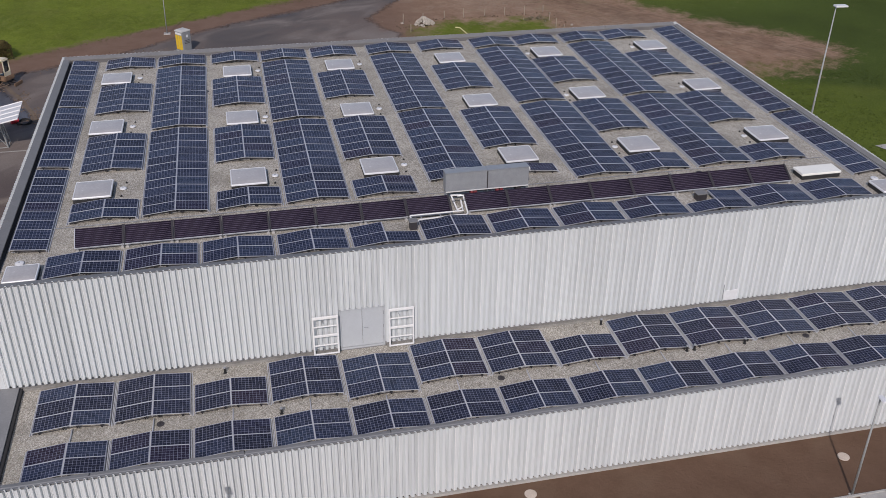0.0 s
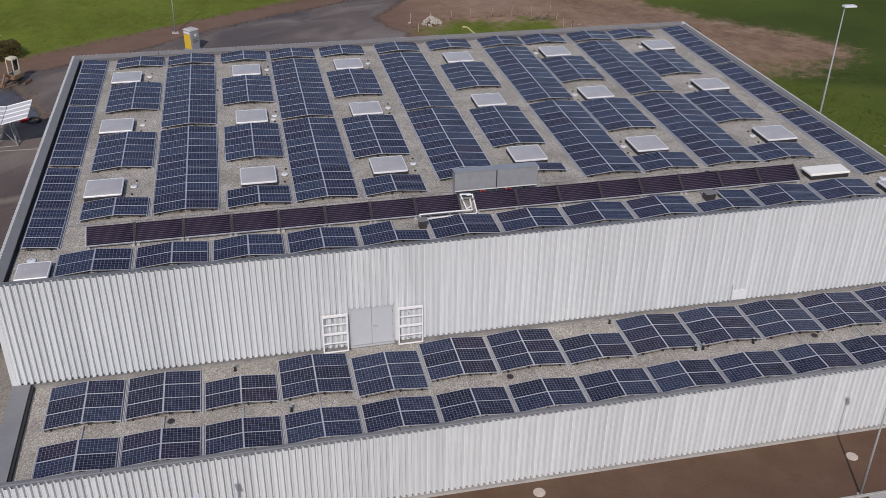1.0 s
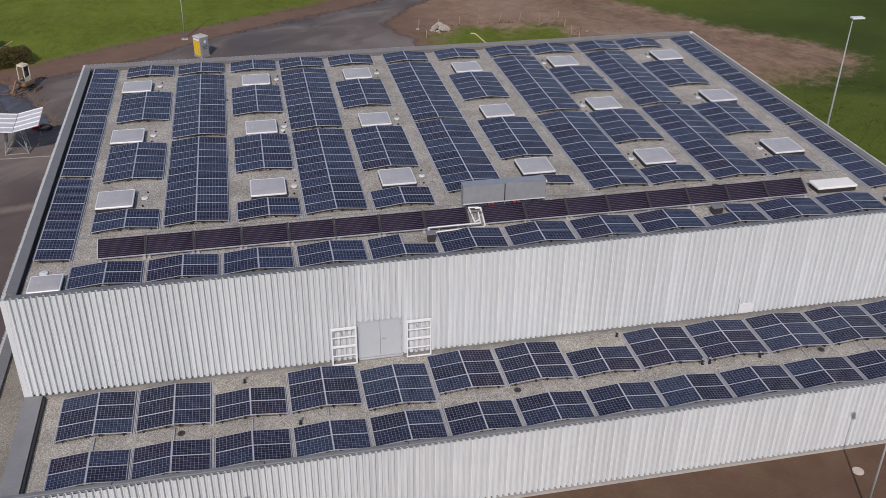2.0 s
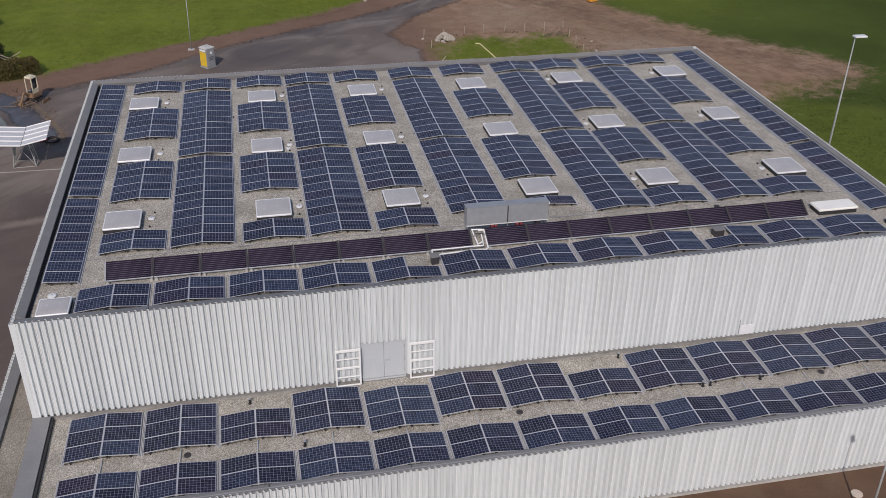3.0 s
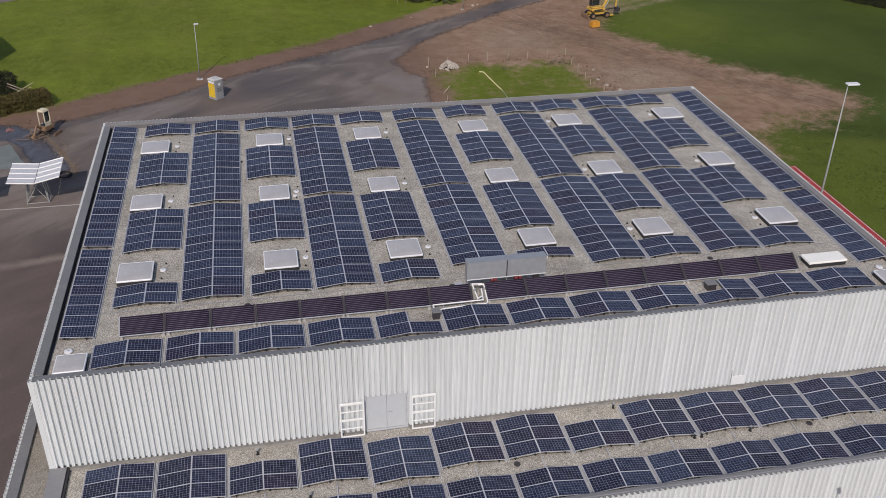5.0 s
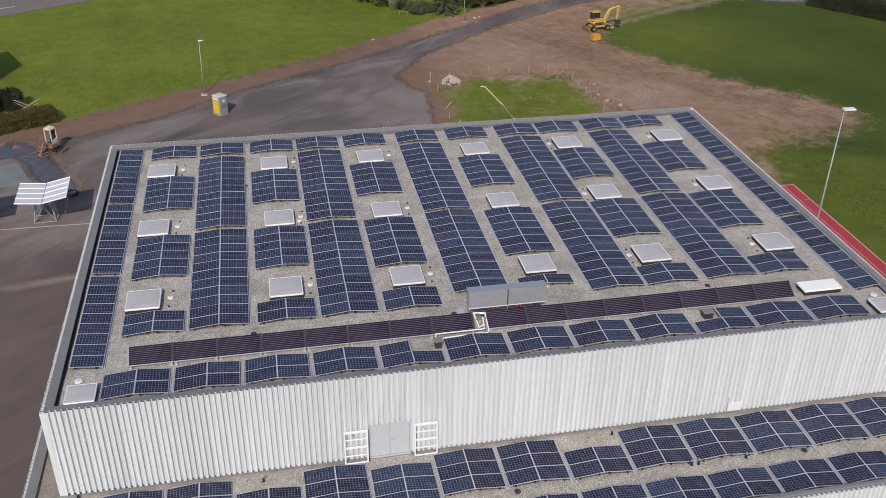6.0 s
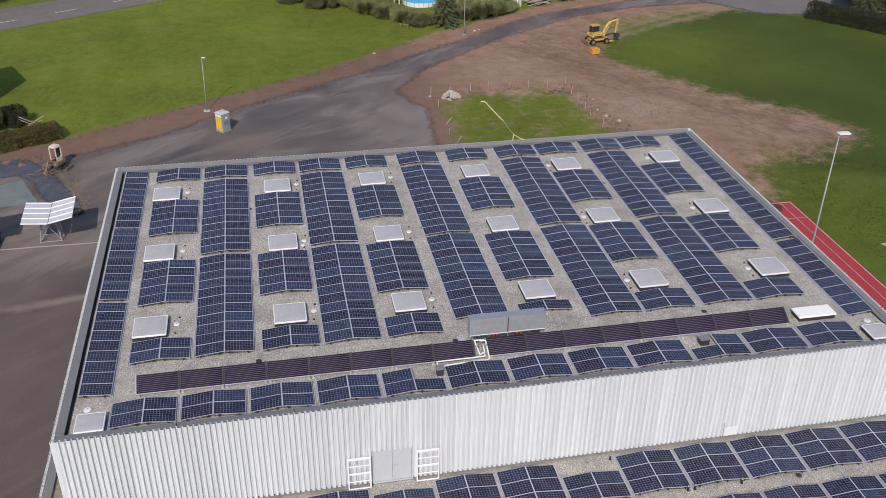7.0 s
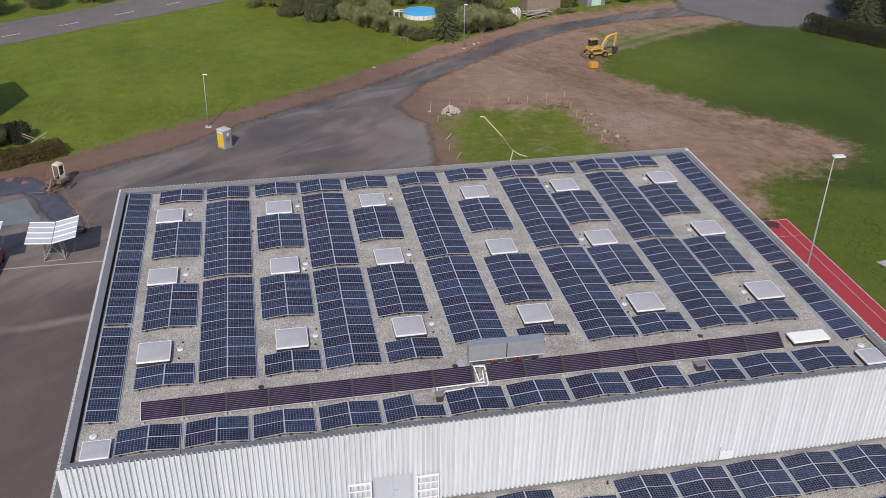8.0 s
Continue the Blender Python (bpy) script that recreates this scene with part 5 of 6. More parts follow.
excavator(59.4, 87.6, 10)
TANKORANGE = plain("orange_tank_paint", (0.58, 0.27, 0.035), 0.5, 0.0, 0.3, 3)
crate = thing("fuel_box", on_ground(57.4, 82.8, 12) @ Matrix.Scale(0.7, 4), "orange-yellow steel fuel box standing on the earth", "fuel tank")
part("tank", bevelled(boxes((-0.85, 0.85, -0.6, 0.6, 0.12, 1.25)), 0.06, 2), TANKORANGE, crate)
part("skid", boxes((-0.8, 0.8, -0.5, -0.38, 0, 0.12), (-0.8, 0.8, 0.38, 0.5, 0, 0.12)), DARKMETAL, crate)
part("lid", bevelled(boxes((-0.35, 0.35, -0.35, 0.35, 1.25, 1.36)), 0.02, 1), TANKORANGE, crate)


def mini_digger(x, y, turn):
    d = thing("mini_digger", on_ground(x, y, turn) @ Matrix.Scale(0.86, 4), "small cream digger with a canopy cab and lowered arm", "mini digger")
    for sy in (-0.55, 0.55):
        bm = boxes((-0.75, 0.75, sy - 0.17, sy + 0.17, 0.03, 0.42))
        part("track", bevelled(bm, 0.12, 3), RUBBER, d).matrix_local = pose(0, 0, 0, 0, 0, 97)
    part("undercarriage", boxes((-0.5, 0.5, -0.38, 0.38, 0.2, 0.5), (0.5, 1.45, -0.3, -0.22, 0.2, 0.3), (0.5, 1.45, 0.22, 0.3, 0.2, 0.3)), DARKMETAL, d).matrix_local = pose(0, 0, 0, 0, 0, 97)
    part("body", bevelled(boxes((-0.8, 0.7, -0.6, 0.6, 0.5, 1.0)), 0.08, 2), MUDDY, d)
    cab = part("cab_frame", boxes((-0.5, -0.41, -0.46, -0.37, 1.0, 2.62), (0.33, 0.42, -0.46, -0.37, 1.0, 2.62), (-0.5, -0.41, 0.37, 0.46, 1.0, 2.62), (0.33, 0.42, 0.37, 0.46, 1.0, 2.62), (-0.5, 0.42, 0.37, 0.46, 1.0, 1.45), (-0.5, 0.42, -0.46, -0.37, 1.0, 1.15), (-0.5, -0.41, -0.37, 0.37, 1.0, 1.5)), CREAM, d)
    part("cab_window", boxes((-0.41, 0.33, -0.37, 0.37, 1.02, 1.12), (-0.47, -0.44, -0.37, 0.37, 1.5, 2.5)), GLASSDARK, cab)
    part("seat", bevelled(boxes((-0.4, 0.05, -0.25, 0.25, 1.2, 1.38), (-0.45, -0.32, -0.25, 0.25, 1.38, 1.9)), 0.03, 1), RUBBER, cab)
    part("canopy", bevelled(boxes((-0.56, 0.48, -0.52, 0.52, 2.60, 2.86)), 0.125, 5), CREAM, cab)
    for n, (a, b, r) in enumerate((((0.55, 0, 0.75), (1.35, 0, 1.35), 0.13), ((1.35, 0, 1.35), (1.95, 0, 0.45), 0.11))):
        bm = bmesh.new()
        rod(bm, a, b, r, sides=6)
        part(("boom", "dipper_arm")[n], bm, MUDDY, d)
    part("bucket", bevelled(boxes((1.75, 2.25, -0.28, 0.28, 0.05, 0.5)), 0.1, 2), MUDDY, d, "muddy steel bucket")
    part("blade", bevelled(boxes((1.45, 1.55, -0.7, 0.7, 0.05, 0.4)), 0.02, 1), MUDDY, d).matrix_local = pose(0, 0, 0, 0, 0, 97)


mini_digger(-8.95, 53.0, -122)
SCRAP = plain("rusty_scrap", (0.15, 0.108, 0.085), 0.85, 0.0, 0.4, 4)
heap = thing("scrap_heap", on_ground(-10.1, 52.2), "muddy rods and scrap beside the digger", "scrap")
rng = random.Random(3)
for k in range(14):
    a, q = rng.uniform(0, 6.28), rng.uniform(0.3, 0.9)
    cx, cy = rng.uniform(-1.0, 0.9), rng.uniform(-0.9, 0.7)
    part("scrap_rod", rods(((cx - q * math.cos(a), cy - q * math.sin(a), 0.06), (cx + q * math.cos(a), cy + q * math.sin(a), rng.uniform(0.1, 0.45)), 0.05, 0.035), sides=6), SCRAP if k % 3 else MUDDY, heap)
for x, y in ((-14.3, 55.0), (-12.6, 54.2), (-15.5, 54.0)):
    lump = thing("rubbish_lump", on_ground(x, y, 40 * x), "crumpled reddish rubbish on wet soil", "rubbish", "rubbish on the wet soil")
    bm = bmesh.new()
    bmesh.ops.create_icosphere(bm, subdivisions=2, radius=0.42)
    for v in bm.verts:
        v.co *= 1 + 0.6 * noise.noise(v.co * 4 + Vector((x, y, 0)))
        v.co.z = max(0.0, v.co.z * 0.5)
    part("sheet", bm, plain("dull_red_sheet", (0.19, 0.10, 0.10), 0.8, 0.0, 0.4, 5), lump)


def canopy(x, y):
    """Two white corrugated panels on a lattice trestle."""
    c = thing("trestle_canopy", on_ground(x, y, 3), "white two-winged panel canopy on a steel lattice trestle", "canopy", "trestle canopies")
    for x0, x1, za, zb in ((-1.82, 0.28, 2.82, 2.58), (0.34, 2.33, 2.60, 3.0)):
        bm = bmesh.new()
        n = 48
        rim = [[bm.verts.new((xx, -2.4 + 4.0 * k / n, zz + 0.02 * (k % 2) + up)) for k in range(n + 1)] for xx, zz, up in ((x0, za, 0), (x1, zb, 0), (x1, zb, 0.02), (x0, za, 0.02))]
        for k in range(n):
            for p, q in ((0, 1), (2, 3), (1, 2), (3, 0)):
                bm.faces.new((rim[p][k], rim[q][k], rim[q][k + 1], rim[p][k + 1]))
        bm.faces.new([r[0] for r in rim])
        bm.faces.new([r[n] for r in rim][::-1])
        wing = part("wing", bm, CANOPYWHITE, c)
        for yy in (-1.6, -0.4, 0.8):
            bm2 = bmesh.new()
            rod(bm2, (x0, yy, za - 0.045), (x1, yy, zb - 0.045), 0.035, sides=6)
            part("purlin", bm2, STEELPOLE, wing)
        for yy in (-2.37, -1.38, -0.4, 0.58, 1.57):
            bm2 = bmesh.new()
            rod(bm2, (x0, yy, za + 0.05), (x1, yy, zb + 0.05), 0.05, sides=6)
            part("cover_strip", bm2, WHITEPAINT, wing)
    feet = [(-0.9, -0.7), (0.9, -0.7), (0.9, 0.7), (-0.9, 0.7)]
    for fx, fy in feet:
        part("leg", rods(((fx, fy, 0), (fx * 0.55, fy * 0.8, 2.6), 0.045), sides=8), STEELPOLE, c)
    for (ax, ay), (bx, by) in zip(feet, feet[1:] + feet[:1]):
        part("brace", rods(((ax, ay, 0.1), (bx * 0.6, by * 0.85, 2.3), 0.028), ((bx, by, 0.1), (ax * 0.6, ay * 0.85, 2.3), 0.028), ((ax, ay, 0.06), (bx, by, 0.06), 0.035), sides=6), STEELPOLE, c)


canopy(-7.46, 38.85)
canopy(-13.85, 38.9)

drum = thing("red_drum", on_ground(-6.80, 43.3, 25), "small red steel drum lying on the yard", "drum")
part("shell", bevelled(rods(((-0.32, 0, 0.34), (0.32, 0, 0.34), 0.3), sides=20), 0.03, 2), plain("bright_red_enamel", (0.50, 0.03, 0.05), 0.4, 0.0, 0.15, 4), drum)
for q in (-0.12, 0.12):
    part("hoop", rods(((q - 0.02, 0, 0.34), (q + 0.02, 0, 0.34), 0.315), sides=20), REDPAINT, drum)
coil = thing("cable_coil", on_ground(-6.0, 43.2), "loose dark cable coiled on the ground", "cable coil")
for k in range(3):
    bm = bmesh.new()
    ring = [(0.62 * math.cos(a) * (1 - 0.09 * k), (0.55 + 0.05 * k) * math.sin(a), 0.09 + 0.05 * k + 0.03 * math.sin(3 * a + k)) for a in np.arange(0, 6.6, 0.33)]
    pipe(bm, ring, 0.045, 6)
    part("loop", bm, RUBBER, coil)

car = thing("parked_car", on_ground(-12.65, 37.6, 88), "dark red car parked beside the canopies", "car")
bm = boxes((-2.1, 2.1, -0.85, 0.85, 0.35, 0.85))
part("body", bevelled(bm, 0.12, 3), plain("dark_red_car_paint", (0.20, 0.02, 0.02), 0.25, 0.2, 0.1, 3), car)
bm = boxes((-1.5, 0.9, -0.75, 0.75, 0.85, 1.42))
for v in bm.verts:
    if v.co.z > 1.2:
        v.co.x = v.co.x * 0.72 - 0.1
        v.co.y *= 0.84
part("cabin", bevelled(bm, 0.06, 2), GLASSDARK, car)
for wx in (-1.3, 1.3):
    for wy in (-0.78, 0.78):
        bm = bmesh.new()
        rod(bm, (wx, wy - 0.1, 0.32), (wx, wy + 0.1, 0.32), 0.32, sides=18)
        part("wheel", bevelled(bm, 0.03, 1), RUBBER, car)


# ---- plants ----
def leaves(points, size, seed, blade=False):
    """Small folded leaf clumps at the points, or long upright blades."""
    r = np.random.RandomState(seed)
    n = len(points)
    d = r.normal(size=(n, 3))
    d /= np.linalg.norm(d, axis=1)[:, None]
    if blade:
        d = d * 0.75 + (0, 0, 1.2)
        d /= np.linalg.norm(d, axis=1)[:, None]
    e = np.cross(d, r.normal(size=(n, 3)))
    e /= np.linalg.norm(e, axis=1)[:, None]
    if blade:
        d, e = d * 2.3, e * 0.42
    s = size * r.uniform(0.6, 1.4, (n, 1))
    p = np.asarray(points)
    v = np.stack([p - d * s, p - e * s * 0.55, p + d * s, p + e * s * 0.55 + np.cross(d, e) * s * 0.3], 1).reshape(-1, 3)
    i = np.arange(n)[:, None] * 4
    return v, np.concatenate([i, i + 1, i + 2, i + 3], 1)


def crown_mesh(name, points, size, seed, mat, blade=False):
    v, f = leaves(points, size, seed, blade)
    me = bpy.data.meshes.new(name)
    me.from_pydata(v.tolist(), [], f.tolist())
    me.materials.append(mat)
    return me


def blob_points(n, centres, seed, shell=0.55):
    """Points in the outer part of several overlapping balls: (x, y, z, rx, ry, rz)."""
    r = np.random.RandomState(seed)
    c = np.array(centres)
    w = (c[:, 3] * c[:, 4] + c[:, 4] * c[:, 5]) ** 1.0
    k = r.choice(len(c), n, p=w / w.sum())
    d = r.normal(size=(n, 3))
    d /= np.linalg.norm(d, axis=1)[:, None]
    rad = (shell + (1 - shell) * r.uniform(0, 1, (n, 1)) ** 0.5) * r.uniform(0.9, 1.12, (n, 1))
    return c[k, :3] + d * rad * c[k, 3:]


def trunk(bm, h, r, seed):
    rn = random.Random(seed)
    pts = [Vector((0, 0, -0.2))]
    for k in range(1, 4):
        pts.append(Vector((rn.uniform(-0.15, 0.15), rn.uniform(-0.15, 0.15), h * k / 3)))
    for k in range(3):
        rod(bm, pts[k], pts[k + 1], r * (1 - k * 0.25), r * (0.75 - k * 0.25), sides=8)
    for k in range(5):
        a = k * 1.26 + rn.uniform(-0.3, 0.3)
        s = pts[1 + k % 3]
        rod(bm, s, s + Vector((math.cos(a), math.sin(a), 0.8)) * h * 0.35, r * 0.35, r * 0.1, sides=6)


def broadleaf(x, y, h, w, mat, seed, label):
    t = thing("tree", on_ground(x, y), label, "tree", "garden trees")
    bm = bmesh.new()
    trunk(bm, h * 0.55, 0.05 * h ** 0.8, seed)
    part("trunk", bm, BARK, t)
    rn = random.Random(seed)
    cs = []
    for k in range(9):
        a, q = rn.uniform(0, 6.28), rn.uniform(0.1, 0.62)
        z = h * rn.uniform(0.3, 0.85)
        s = w * rn.uniform(0.22, 0.4) * (1.15 - 0.5 * z / h)
        cs.append((w * 0.5 * q * math.cos(a), w * 0.5 * q * math.sin(a), z, s, s, s * 0.8))
    me = crown_mesh("crown", blob_points(int(1700 * w), cs, seed), 0.105, seed, mat)
    part("crown", me, mat, t)


def conifer(x, y, h, w, seed):
    t = thing("fir_tree", on_ground(x, y), "dark green fir tree with drooping layered branches", "tree", "garden trees")
    part("trunk", rods(((0, 0, -0.2), (0, 0, h * 0.97), 0.03 * h, 0.02), sides=8), BARK, t)
    r = np.random.RandomState(seed)
    pts = []
    for z in np.arange(0.05, 0.98, 0.05):
        reach = w / 2 * (1 - z) ** 1.0
        for k in range(9):
            a = (k + r.uniform(-0.3, 0.3)) * 0.698 + z * 31
            m = int(24 + 90 * (1 - z))
            u = r.uniform(0.1, 1.0, m) ** 0.8
            rr = reach * u * r.uniform(0.8, 1.15)
            b = a + r.normal(0, 0.10, m) * (0.35 + 1.2 * (1 - u))
            pts.append(np.stack([rr * np.cos(b), rr * np.sin(b), h * z - 0.30 * rr + 0.06 * rr * rr + r.normal(0, 0.05, m)], 1))
    part("crown", crown_mesh("crown", np.concatenate(pts), 0.10, seed, FIR), FIR, t)


def bush(x, y, w, d, h, mat, seed, label, turn=0, name="bush", category="bush"):
    t = thing(name, on_ground(x, y, turn), label, category, "garden bushes")
    rn = random.Random(seed)
    cs = []
    for k in range(max(5, int(w * 1.6))):
        cs.append((rn.uniform(-0.45, 0.45) * w, rn.uniform(-0.3, 0.3) * d, h * rn.uniform(0.25, 0.62), d * rn.uniform(0.25, 0.42), d * rn.uniform(0.25, 0.42), h * rn.uniform(0.28, 0.42)))
    pts = blob_points(int(400 * (w * h + d * h + w * d) ** 0.85), cs, seed, 0.45)
    pts = pts[pts[:, 2] > 0.0]
    part("foliage", crown_mesh("foliage", pts, 0.095, seed, mat, mat is LEAFPALE), mat, t)
    bm = bmesh.new()
    for k in range(6):
        rod(bm, (rn.uniform(-0.2, 0.2) * w, rn.uniform(-0.15, 0.15) * d, -0.1), (rn.uniform(-0.4, 0.4) * w, rn.uniform(-0.3, 0.3) * d, h * 0.7), 0.05, 0.02, sides=6)
    part("stem", bm, BARK, t)


def hedge(x0, y0, x1, y1, h, d, mat, seed, label):
    L = math.hypot(x1 - x0, y1 - y0)
    t = thing("hedge", on_ground((x0 + x1) / 2, (y0 + y1) / 2, math.degrees(math.atan2(y1 - y0, x1 - x0))), label, "hedge")
    r = np.random.RandomState(seed)
    n = int(L * (2 * h + d) * 260)
    u = r.uniform(-L / 2, L / 2, n)
    s = r.uniform(0, 2 * h + d, n)
    jut = r.uniform(-0.25, 0.1, n) + 0.12 * np.sin(u * 1.7) + 0.08 * np.sin(u * 4.1)
    y = np.where(s < h, -d / 2 - jut, np.where(s < h + d, s - h - d / 2, d / 2 + jut))
    z = np.where(s < h, s, np.where(s < h + d, h + jut, 2 * h + d - s))
    part("foliage", crown_mesh("foliage", np.stack([u, y, z], 1), 0.085, seed, mat), mat, t)
    bm = bmesh.new()
    for k in range(int(L / 0.8)):
        xx = -L / 2 + 0.4 + k * 0.8
        rod(bm, (xx, 0, -0.1), (xx + 0.1, 0.05, h * 0.9), 0.04, 0.015, sides=5)
    part("stem", bm, BARK, t)


hedge(-22.0, 55.4, -9.9, 61.4, 1.35, 2.4, LEAFBROWN, 3, "clipped brownish green hedge at the edge of the meadow")
bush(-15.3, 65.3, 3.4, 3.0, 2.3, LEAFDEEP, 5, "dark shrub behind the hedge")
bush(-18.2, 64.2, 4.0, 3.5, 3.0, LEAFDARK, 6, "tall dark shrub behind the hedge")
bush(-21.5, 64.0, 4.0, 3.5, 2.6, LEAFDARK, 16, "dark shrub behind the hedge")
sticks = thing("bare_branches", on_ground(-12.9, 63.5), "pale bare branches lying crossed behind the hedge", "branches")
for a, b in (((-1.5, 0.6, 1.35), (1.1, -0.5, 0.55)), ((1.1, 0.5, 1.35), (-0.8, -0.3, 0.5)), ((-0.9, 0.2, 0.3), (0.9, 0.4, 0.9)), ((-1.7, 0.9, 1.0), (-0.2, 0.1, 0.6))):
    part("branch", rods((a, b, 0.05, 0.03), sides=6), STAKE, sticks)

# gardens at the far end of the meadow
conifer(39.6, 99.5, 8.0, 6.0, 11)
conifer(104.5, 92.0, 9.5, 8.0, 12)
for k, (x, y, h, w, mat, lab) in enumerate((
        (12.5, 122, 6.0, 6.0, LEAF, "green leafy garden tree by the meadow"), (18.8, 114.5, 6.0, 6.0, LEAFDARK, "dark leafy tree in the gardens"), (22.5, 112.5, 6.5, 6.5, LEAFDARK, "dark leafy tree in the gardens"), (27.0, 116.0, 6.5, 6.0, LEAF, "green leafy garden tree by the meadow"),
        (45.0, 108.5, 6.0, 5.5, LEAFDARK, "dark garden tree behind the pool"), (32.0, 119.0, 6.0, 6.0, LEAF, "green leafy garden tree by the meadow"), (48.5, 117.0, 7.0, 6.0, LEAFDARK, "dark leafy tree in the gardens"), (66.0, 122.0, 7.0, 7.0, LEAF, "green leafy garden tree by the meadow"),
        (74.0, 121.0, 6.0, 7.0, LEAF, "green leafy garden tree by the meadow"), (107.5, 100.0, 8.0, 8.0, LEAFDEEP, "dark tree behind the hedge"), (112.0, 90.0, 8.0, 8.0, LEAFDEEP, "dark tree behind the hedge"),
        (-14.0, 122.0, 5.0, 6.0, LEAFDARK, "dark leafy tree beside the road"), (-22.0, 120.0, 5.0, 6.0, LEAFDARK, "dark leafy tree beside the road"), (-28.0, 117.5, 5.0, 6.0, LEAFDARK, "dark leafy tree beside the road"))):
    broadleaf(x, y, h, w, mat, 40 + k, lab)
for k, (x, y, w, d, h, mat) in enumerate(((13.5, 116.0, 6.0, 3.0, 2.0, LEAF), (17.5, 111.5, 4.0, 3.0, 2.4, LEAFDARK), (22.0, 110.0, 5.0, 3.5, 3.0, LEAFDARK), (25.5, 112.0, 4.0, 3.0, 2.6, LEAFPALE), (28.0, 109.0, 5.0, 3.5, 2.8, LEAFPALE),
                                          (31.5, 105.0, 5.0, 3.0, 2.4, LEAF), (34.0, 102.3, 4.5, 3.2, 2.4, LEAFPALE), (36.3, 100.0, 3.6, 3.0, 2.4, LEAFDARK), (28.8, 111.0, 5.0, 4.0, 2.4, LEAF), (42.5, 103.5, 4.0, 3.0, 2.8, LEAFPALE), (46.0, 104.6, 5.5, 4.5, 3.6, LEAFPALE),
                                          (49.3, 106.5, 3.5, 3.0, 2.4, LEAF), (63.5, 113.0, 3.5, 3.0, 3.2, LEAF), (62.0, 109.8, 3.0, 2.0, 1.0, LEAF), (75.5, 115.5, 6.0, 3.0, 2.0, LEAF), (70.0, 114.8, 4.0, 2.5, 1.4, LEAF), (83.0, 116.5, 6.0, 3.0, 2.2, LEAF))):
    bush(x, y, w, d, h, mat, 70 + k, "dense garden shrub at the meadow's edge", turn=20 * math.sin(k))
hedge(96.8, 95.0, 118.0, 66.0, 2.2, 2.8, LEAFDEEP, 21, "dark clipped hedge along the field")

def grass_clump(x, y, r, h, n, seed):
    """A fountain of long arching blades."""
    g = thing("ornamental_grass", on_ground(x, y), "tall fountain of pale green ornamental grass", "ornamental grass", "ornamental grasses")
    rn = np.random.RandomState(seed)
    ang, lean, tall, wide = rn.uniform(0, 6.28, n), rn.uniform(0.1, 1.0, n) ** 0.7, rn.uniform(0.6, 1.1, n), rn.uniform(0.025, 0.05, n)
    verts = []
    for u in (0.0, 0.45, 0.8, 1.0):
        out, up = r * (0.15 * lean + lean * u ** 1.6), h * tall * (u - 0.42 * lean * u ** 2.6)
        w = wide * (1.0 - 0.8 * u)
        for side in (-1, 1):
            verts.append(np.stack([out * np.cos(ang) - side * w * np.sin(ang), out * np.sin(ang) + side * w * np.cos(ang), up], 1))
    v = np.stack(verts, 1).reshape(-1, 3)
    i = np.arange(n)[:, None] * 8
    f = np.concatenate([np.concatenate([i + k, i + k + 1, i + k + 3, i + k + 2], 1) for k in (0, 2, 4)])
    me = bpy.data.meshes.new("blades")
    me.from_pydata(v.tolist(), [], f.tolist())
    me.materials.append(LEAFPALE)
    part("blades", me, LEAFPALE, g)


for k, (x, y, r, h) in enumerate(((45.8, 101.6, 2.3, 3.4), (48.2, 103.0, 1.9, 2.8), (43.6, 101.2, 1.5, 2.4), (31.0, 104.2, 1.8, 2.6), (33.6, 101.6, 1.6, 2.4), (28.4, 106.6, 1.8, 2.6))):
    grass_clump(x, y, r, h, 1500, 300 + k)
rack = thing("timber_rail", on_ground(33.2, 98.9, -35) @ Matrix.Scale(0.7, 4), "low weathered timber rail beside the shrubs", "rail")
for q in (-0.9, 0.9):
    part("post", bevelled(boxes((q - 0.05, q + 0.05, -0.05, 0.05, -0.1, 0.95)), 0.01, 1), TIMBER, rack)
part("crossbar", bevelled(boxes((-1.1, 1.1, -0.04, 0.04, 0.85, 0.97)), 0.01, 1), TIMBER, rack)

pool = thing("garden_pool", on_ground(38.0, 112.2), "round above-ground pool with bright blue water", "swimming pool")
bm = bmesh.new()
bmesh.ops.create_cone(bm, segments=36, radius1=2.9, radius2=2.9, depth=0.68, matrix=Matrix.Translation((0, 0, 0.34)))
part("wall", bm, DOMEWHITE, pool, smooth=False)
part("water", rods(((0, 0, 0.55), (0, 0, 0.70), 2.78), sides=36), POOLBLUE, pool, "bright blue water")
bm = bmesh.new()
for k in range(24):
    a = k * math.pi / 12
    rod(bm, (2.93 * math.cos(a), 2.93 * math.sin(a), 0), (2.93 * math.cos(a), 2.93 * math.sin(a), 0.74), 0.035, sides=6)
part("frame", bm, STEELPOLE, pool)
part("ladder", boxes((-4.4, -2.8, -0.5, -0.42, 0.9, 1.0), (-4.4, -2.8, 0.42, 0.5, 0.9, 1.0), (-4.4, -4.3, -0.5, 0.5, 0, 0.95), (-3.6, -3.5, -0.5, 0.5, 0, 0.95), (-4.4, -3.4, -0.4, 0.4, 0.86, 0.92)), DOMEWHITE, pool)


